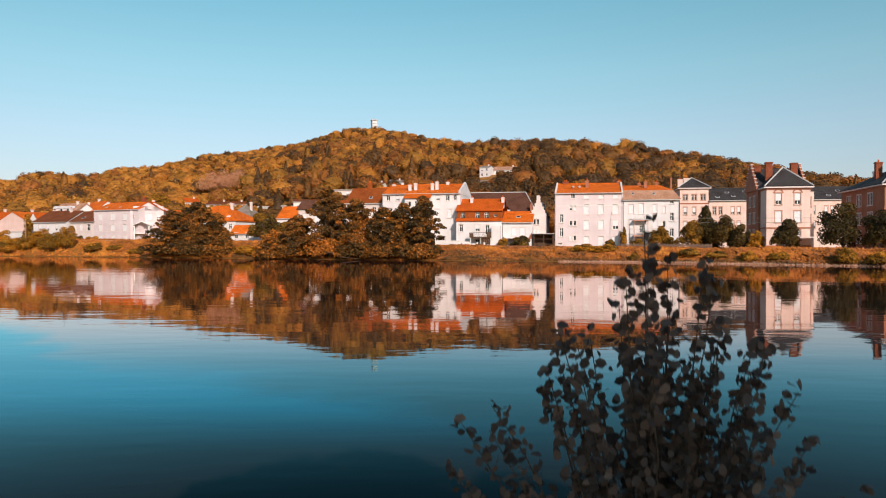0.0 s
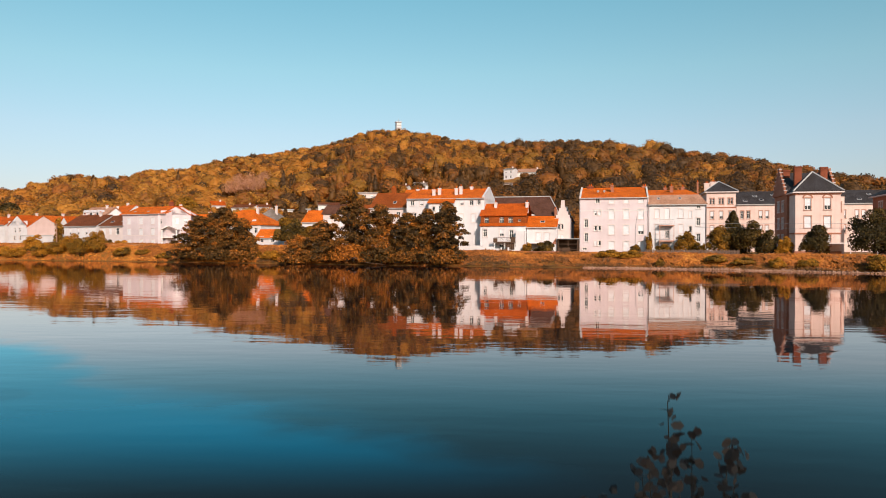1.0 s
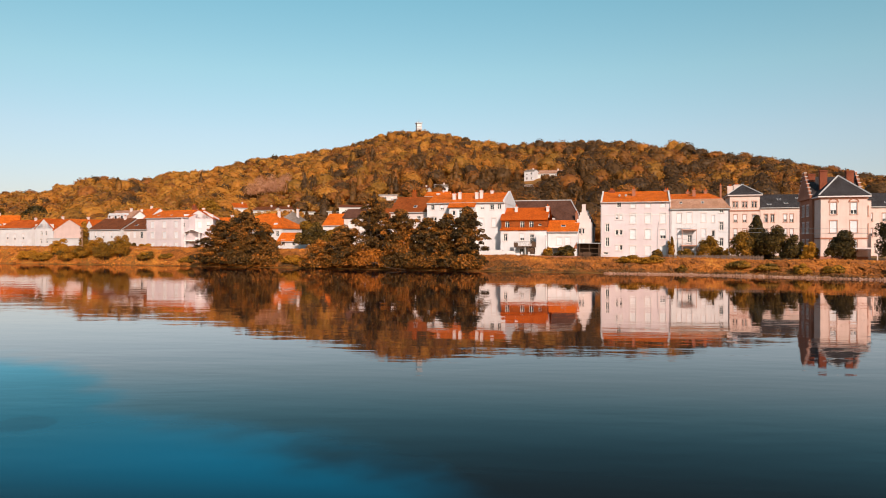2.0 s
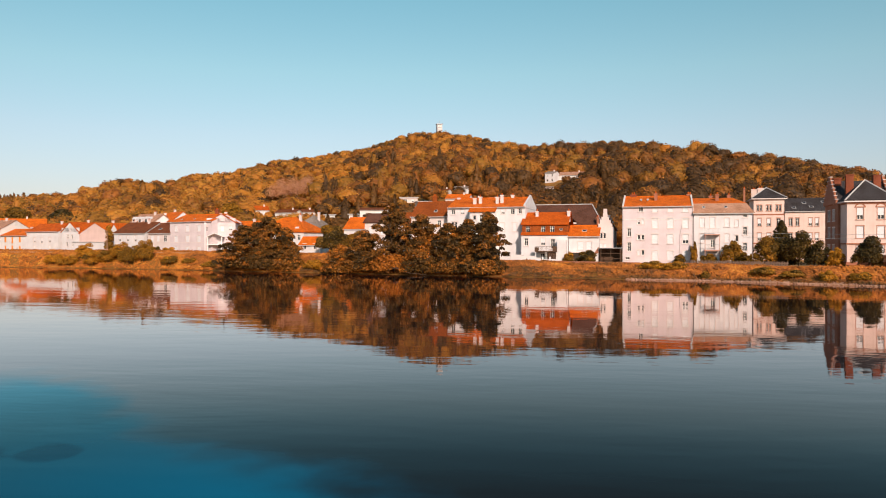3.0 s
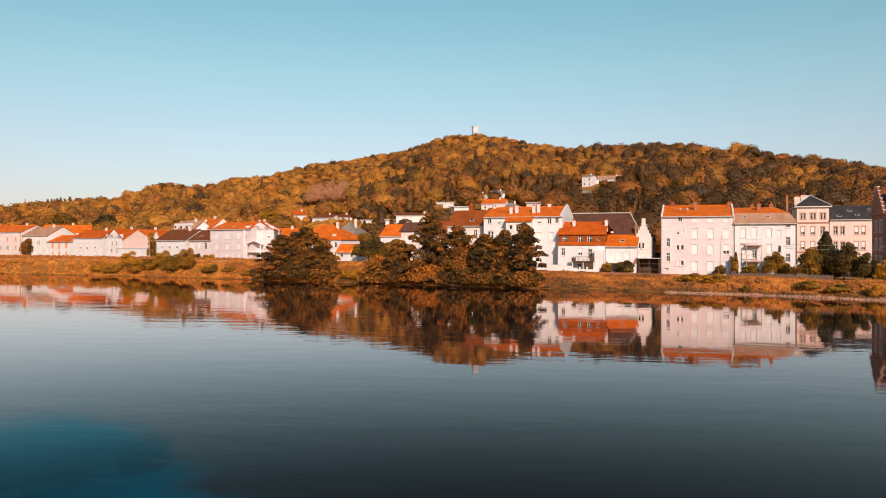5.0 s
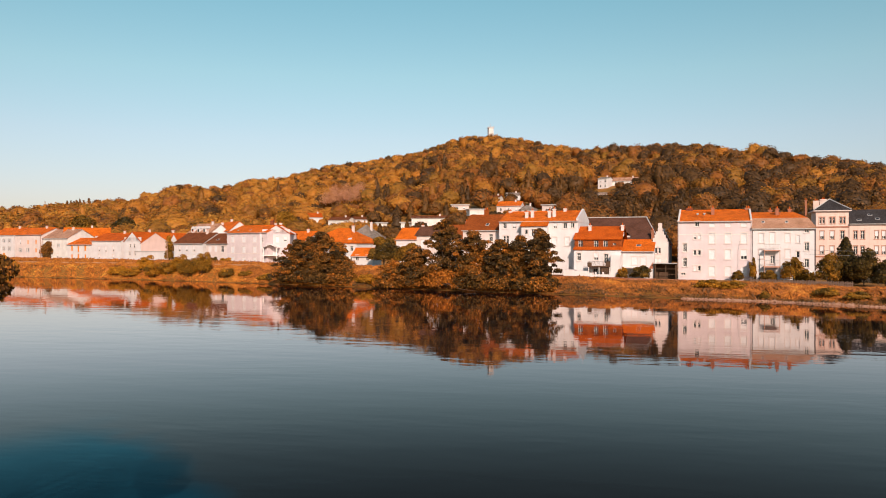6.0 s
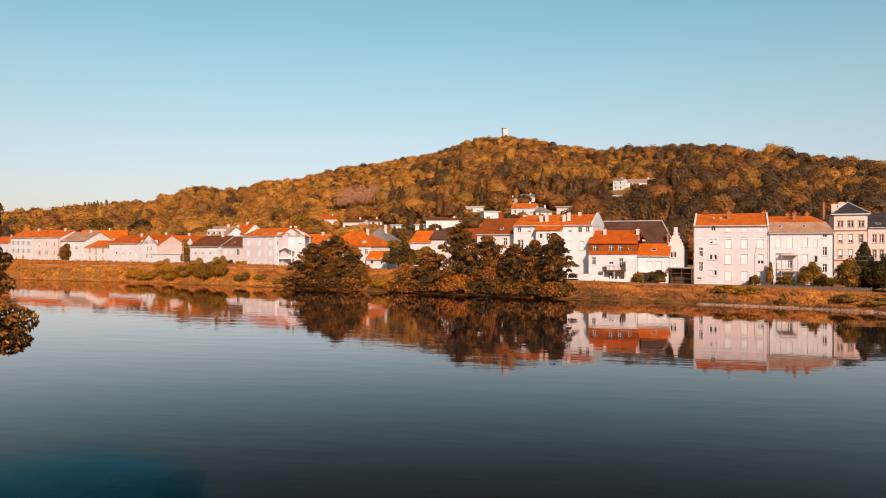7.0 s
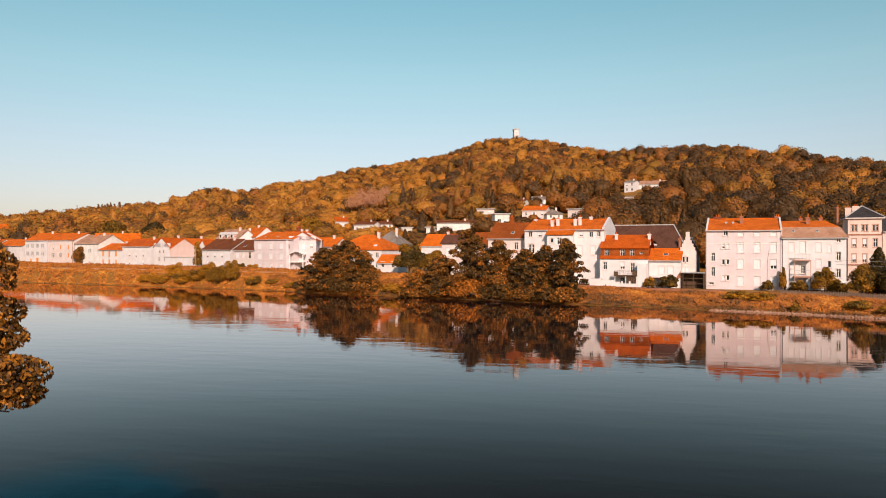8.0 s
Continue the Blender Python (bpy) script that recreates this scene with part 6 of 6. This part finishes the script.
for i, (x, s, h, r, tint) in enumerate([
        (52.5, 0.9, 3.4, 1.7, 0.36), (55.5, 0.9, 2.6, 1.8, 0.5), (58.5, 1.2, 3.8, 2.2, 0.34), (62.0, 1.5, 4.2, 2.4, 0.4), (66.0, 1.5, 3.2, 2.4, 0.4), (70.0, 1.5, 3.0, 2.4, 0.45),
        (36.5, 3.6, 1.7, 2.2, 0.45), (39.8, 3.4, 1.6, 2.0, 0.4), (43.0, 2.0, 2.2, 1.3, 0.45), (46.5, 2.6, 1.7, 1.6, 0.4), (22.4, 5.0, 2.0, 2.2, 0.55), (25.8, 5.2, 1.9, 2.2, 0.5), (29.0, 1.2, 1.8, 0.8, 0.35),
        (-80.5, 3.4, 7.6, 2.6, 0.3), (-84.0, 2.6, 6.4, 3.0, 0.24), (-87.5, 4.2, 5.6, 2.6, 0.5), (-90.5, 3.2, 5.0, 2.6, 0.3), (-94.0, 2.0, 4.8, 3.0, 0.4), (-98.0, 4.0, 5.4, 2.6, 0.86), (-101.5, 2.0, 3.4, 3.0, 0.5), (-106.0, 2.5, 3.2, 2.6, 0.7),
        (-73.0, 3.0, 2.6, 2.4, 0.4), (-68.0, 3.0, 1.8, 1.8, 0.45), (-41.0, 2.5, 2.2, 2.0, 0.4), (-37.5, 2.2, 2.6, 2.0, 0.6), (-35.0, 2.0, 3.0, 2.0, 0.7), (-62.0, 2.0, 2.2, 2.2, 0.4)]):
    shrub(x, shore(x, s), h * 0.72, r, tint + (0.36 if x < -78 else 0.22), "overgrown bush on the river bank", 330 + i, int(700 + 300 * h), 0.24)
# garden trees between the houses
tree("garden_tree", -44.4, 184.8, 2.8, 7.6, [(0, 0, 4.2, 3.2, 3.0, 2.6), (-2.6, 0, 2.6, 2.0, 2, 1.9), (2.6, 0.3, 3.0, 2.2, 2, 2.2), (-1.0, -0.5, 6.0, 1.8, 1.6, 1.4), (1.4, 0.4, 5.6, 1.8, 1.6, 1.6), (0.2, -1.6, 2.4, 2.4, 1.4, 1.6)], "yellow green garden tree behind a shed", leaves=7000, leaf=0.3, mat=M_SHRUB, tint=(0.42, 0.3), seed=401)
tree("garden_tree", -36.0, 176.0, 2.4, 6.4, [(0, 0, 3.6, 2.8, 2.6, 2.4), (2.2, 0, 2.6, 2.0, 2, 1.9), (-2.0, 0, 2.6, 1.9, 1.6, 1.8), (0.6, 0, 5.0, 1.6, 1.4, 1.2)], "green garden tree before the houses", leaves=6000, leaf=0.3, mat=M_SHRUB, tint=(0.4, 0.3), seed=402)
tree("garden_tree", -190.6, 253.6, 2.8, 7.2, [(0, 0, 4.4, 2.8, 1.8, 1.9), (2.0, 0, 2.8, 2.2, 1.6, 1.7), (-1.8, 0.2, 3.0, 2.2, 1.5, 1.7), (0.8, -0.4, 5.8, 1.5, 1.1, 1.1), (-0.4, 0, 1.3, 2.4, 1.3, 1.2), (2.6, 0, 4.6, 1.2, 1, 1.0)], "brown leaved tree before the row of houses", leaves=4600, leaf=0.4, tint=(0.58, 0.3), seed=403, fill=0.8)
tree("garden_tree", -119.0, 213.0, 2.8, 8.4, [(0, 0, 2.0, 1.6, 1.3, 2.0), (0.3, 0, 4.4, 1.3, 1.2, 2.0), (-0.2, 0, 6.6, 0.9, 0.9, 1.7)], "slender pale tree between the houses", leaves=1500, leaf=0.36, mat=M_SHRUB, tint=(0.7, 0.2), seed=404, fill=0.95)
shrub(-98.0, 199.5, 2.0, 1.5, 0.25, "dark bush before the cream house", 405, 700, 0.4, z=2.8)
shrub(-93.4, 197.5, 1.8, 2.0, 0.9, "reddish bush before the pink house", 406, 800, 0.4, z=2.8)


# ---- walls, fence, poles and wires ----


def low_wall(x0, x1, s, h, name_label, mat):
    xs = np.arange(x0, x1 + 0.1, 6.0)
    w = thing("wall_river", float(xs[0]), shore(float(xs[0]), s), 0, 0, name_label, "wall")
    w["kind"] = "structure"
    for a, b in zip(xs, xs[1:]):
        ya, yb = shore(a, s), shore(b, s)
        za = gz((a + b) / 2, (ya + yb) / 2)
        bm = bmesh.new()
        box(bm, 0, -0.15, -0.5, math.hypot(b - a, yb - ya) - 0.02, 0.15, h)
        box(bm, 0, -0.2, h, math.hypot(b - a, yb - ya) - 0.02, 0.2, h + 0.09)
        seg = part("wall_section", bm, mat, w)
        seg.matrix_local = pose(a - xs[0], ya - shore(float(xs[0]), s), za, 0, 0, math.degrees(math.atan2(yb - ya, b - a)))


low_wall(-260, -56, 17.0, 0.5, "low brownish stone wall along the river road", M_RIVERWALL)
low_wall(-8, 22, 13.0, 0.55, "low dark wall before the gardens", M_SANDD)


def fence():
    p0 = (29.5, shore(29.5, 12.0))
    f = thing("fence", *p0, 0, 0, "weathered brown picket fence on the bank", "fence")
    pts = [(29.5 + 2.4 * i, shore(29.5 + 2.4 * i, 12.0 - 0.2 * i)) for i in range(6)]

    def picket_shape(bm):
        poly_prism(bm, [(-0.07, 0, 0), (0.07, 0, 0), (0.07, 0, 1.0), (0, 0, 1.08), (-0.07, 0, 1.0)], (0, 0.03, 0))

    def post_shape(bm):
        box(bm, -0.06, -0.06, -0.4, 0.06, 0.06, 1.15)

    for a, b in zip(pts, pts[1:]):
        ln, ang = math.hypot(b[0] - a[0], b[1] - a[1]), math.degrees(math.atan2(b[1] - a[1], b[0] - a[0]))
        m = pose(a[0] - p0[0], a[1] - p0[1], gz(*a), 0, 0, ang)
        for k in range(13):
            hang("picket", shape(("picket",), picket_shape, [M_FENCE]), f, m=m @ pose(ln * (k + 0.5) / 13, -0.06, 0.05 + 0.05 * math.sin(k * 2.1 + a[0])))
        for z in (0.3, 0.8):
            def rail_shape(bm, ln=ln):
                box(bm, 0, -0.02, 0, ln, 0.03, 0.09)
            hang("rail", shape(("rail", round(ln, 2)), rail_shape, [M_FENCE]), f, m=m @ pose(0, 0, z))
        hang("post", shape(("fence_post",), post_shape, [M_FENCE]), f, m=m @ pose(0, 0.1, 0))


M_FENCE = mottled("weathered_fence_wood", (0.17, 0.10, 0.07), (0.28, 0.18, 0.13), 1.5, stretch=(1, 1, 5))
fence()


def pole(x, y, h, label="slim wooden utility pole"):
    t = thing("utility_pole", x, y, gz(x, y), 0, label, "pole")
    bm = bmesh.new()
    limb(bm, [(0, 0, -0.4), (0, 0, h)], [0.13, 0.09], 8)
    part("shaft", bm, M_STONE, t)
    bm = bmesh.new()
    box(bm, -0.6, -0.05, h - 0.5, 0.6, 0.05, h - 0.4)
    part("crossarm", bm, M_DARKWOOD, t)


pole(-186.0, 243.0, 9.5)
pole(-260.0, 277.0, 9.5)
pole(-117.5, 209.0, 6.5)
bm = bmesh.new()
box(bm, -0.12, -0.12, -0.3, 0.12, 0.12, 2.0)
pst = part("gate_post", bm, M_ZINC)
pst.matrix_world = pose(61.0, 99.5, gz(61.0, 99.5))
tagged(pst, "pale square gate post on the bank", "post")
for z in (6.6, 7.3):
    bm = bmesh.new()
    a, b = Vector((40.0, 131.0, z)), Vector((95.0, 72.0, z + 0.2))
    pts = [a.lerp(b, k / 12) + Vector((0, 0, -0.7 * math.sin(math.pi * k / 12))) for k in range(13)]
    limb(bm, pts, [0.022] * 13, 4)
    tagged(part("overhead_cable", bm, M_METAL), "thin overhead cable before the school", "cable")


# ---- near bank: sapling and the tree over the water ----


def alder_sapling():
    rng = np.random.default_rng(21)
    bx, by = 0.95, 3.35
    bz = gz(bx, by)
    th = thing("alder_sapling", bx, by, bz, 0, "dark leafy alder sapling growing from the near bank", "shrub")
    tips = [(0.90, 3.3, 3.29), (1.02, 3.35, 3.12), (1.17, 3.3, 3.10), (0.80, 3.25, 3.06), (0.52, 3.3, 2.80), (0.62, 3.4, 2.74), (1.44, 3.3, 2.70), (1.38, 3.2, 2.62), (1.27, 3.35, 2.84),
            (1.46, 3.05, 2.60), (0.45, 3.3, 2.62), (0.24, 3.4, 2.46), (0.08, 3.35, 2.38), (1.62, 3.3, 2.18), (1.82, 3.2, 2.12), (0.82, 3.5, 2.9)]
    tips += [(rng.normal() * 0.24 + 0.98, 3.3 + rng.normal() * 0.12, rng.uniform(2.15, 2.75)) for _ in range(15)]
    tips += [(x + rng.normal() * 0.07, y + rng.normal() * 0.1, z - 0.08 - 0.2 * rng.random()) for x, y, z in tips[:16]]
    ps, ns = [], []
    for tx, ty, tz in tips:
        a = np.array((0.0, 0.0, 0.0))
        c = np.array((tx - bx, ty - by, tz - bz))
        b = np.array((c[0] * 0.25, c[1] * 0.3, c[2] * 0.55))
        pts = [(1 - t) ** 2 * a + 2 * t * (1 - t) * b + t * t * c + rng.normal(size=3) * 0.008 for t in np.linspace(0, 1, 9)]
        bm = bmesh.new()
        limb(bm, [tuple(p) for p in pts], list(np.linspace(0.011, 0.002, 9)), 5)
        part("stem", bm, M_BARK, th)
        for t in np.linspace(0.28, 1.0, 30):
            p = (1 - t) ** 2 * a + 2 * t * (1 - t) * b + t * t * c
            reach = 0.02 + 0.05 * (1 - t)
            for _ in range(int(rng.integers(2, 7)) if t > 0.8 else int(rng.integers(2, 12))):
                turn = rng.random() * 6.283
                q = p + np.array((math.cos(turn) * reach, math.sin(turn) * reach, 0.012)) + rng.normal(size=3) * (0.011 + 0.055 * (1 - t))
                ps.append(q), ns.append(rng.normal(size=3) * 0.8 + np.array((0, -0.7, 0.2)))
    ps, ns = np.array(ps), np.array(ns)
    leaf_faces("foliage", ps, ns, 0.034 * (0.7 + 0.5 * rng.random(len(ps))), rng.random(len(ps)), M_ALDER, long=1.55, parent=th, pointed="oval")


def overhanging_tree():
    rng = np.random.default_rng(33)
    bx, by = -12.5, 6.6
    bz = gz(bx, by)
    th = thing("overhanging_tree", bx, by, bz, 0, "ochre leaved tree with boughs hanging over the water", "tree")
    bm = bmesh.new()
    limb(bm, [(0, 0, -0.4), (0.1, 0.1, 2.5), (0.0, 0.2, 5.0), (0.2, 0.3, 8.0)], [0.34, 0.27, 0.2, 0.06], 9)
    part("trunk", bm, M_BARK, th)
    boughs = [(-8.80, 8.9, 9.20, 0.90, 0.46), (-8.78, 8.95, 8.62, 0.85, 0.40), (-8.66, 9.0, 8.16, 0.85, 0.38), (-8.47, 9.0, 7.72, 0.92, 0.38), (-8.42, 9.0, 7.45, 0.82, 0.30), (-8.75, 8.8, 5.5, 0.85, 0.25),
              (-10.2, 8.0, 8.8, 1.5, 1.0), (-10.4, 8.2, 7.2, 1.4, 0.8), (-12.6, 7.0, 9.2, 2.0, 1.4), (-13.2, 6.4, 7.4, 2.0, 1.2), (-10.6, 8.0, 5.6, 1.2, 0.5), (-14.5, 5.6, 8.6, 1.8, 1.4)]
    ps, ns, ts = [], [], []
    for x, y, z, r, rz in boughs:
        c = np.array((x - bx, y - by, z - bz))
        bm = bmesh.new()
        limb(bm, [(0, 0.15, z - bz - 1.5), tuple(c * (0.5, 0.5, 1) + (0, 0, 0.25)), tuple(c + (r * 0.6, 0, -0.2))], [0.09, 0.05, 0.01], 6)
        part("bough", bm, M_BARK, th)
        n = int((5600 if x > -9.5 else 1600) * r)
        p, nr = crown_points(c, (r, r, rz), n, rng, 0.85, 1.1)
        ps.append(p), ns.append(nr + np.array((0.3, -0.6, 0.2)))
        ts.append(np.clip(0.34 + 0.34 * rng.normal(size=n), 0, 1))
    p = np.concatenate(ps)
    leaf_faces("foliage", p, np.concatenate(ns), 0.034 * (0.6 + 0.8 * rng.random(len(p))), np.concatenate(ts), M_MAPLE, long=2.4, parent=th, pointed="oval")


tree("tall_tree", -223.0, 320.0, gz(-223, 320), 15.0, [(0, 0, 8.5, 7, 6, 6), (-4, 0, 6.5, 5, 4, 5), (4.5, 0, 7.0, 5, 4, 5)], "large ochre tree behind the row of houses", leaves=3600, leaf=0.7, mat=M_SHRUB, tint=(0.62, 0.15), seed=411)
tree("tall_tree", -197.0, 313.0, gz(-197, 313), 13.0, [(0, 0, 7.5, 7, 6, 5.5), (-4, 0, 5.5, 4, 4, 4), (5, 0, 6, 4, 4, 4)], "large dark green tree behind the row of houses", leaves=3600, leaf=0.7, mat=M_SHRUB, tint=(0.1, 0.1), seed=412)
tree("tall_tree", -118.0, 308.0, gz(-118, 308), 12.0, [(0, 0, 7.0, 4.5, 4, 5.0), (3, 0, 6, 3, 3, 4)], "pale green tree on the lower slope", leaves=2600, leaf=0.6, mat=M_SHRUB, tint=(0.55, 0.2), seed=413)
# unseen dense tree, added behind the sapling to keep the near bank in shade
tree("unseen_shade_tree", 3.7, -4.6, gz(3.7, -4.6), 7.4, [(0, 0, 4.9, 2.0, 1.6, 1.9), (-1.5, 0, 4.4, 1.4, 1.3, 1.9), (1.6, 0, 4.6, 1.4, 1.3, 1.9), (0, 0, 2.8, 1.8, 1.3, 1.3)], "unseen tree added to shade the near bank", leaves=9000, leaf=0.22, mat=M_TREE, tint=(0.3, 0.2), seed=414, fill=0.7)
alder_sapling()
overhanging_tree()
bank_weeds()
shore_stones()
woodland()
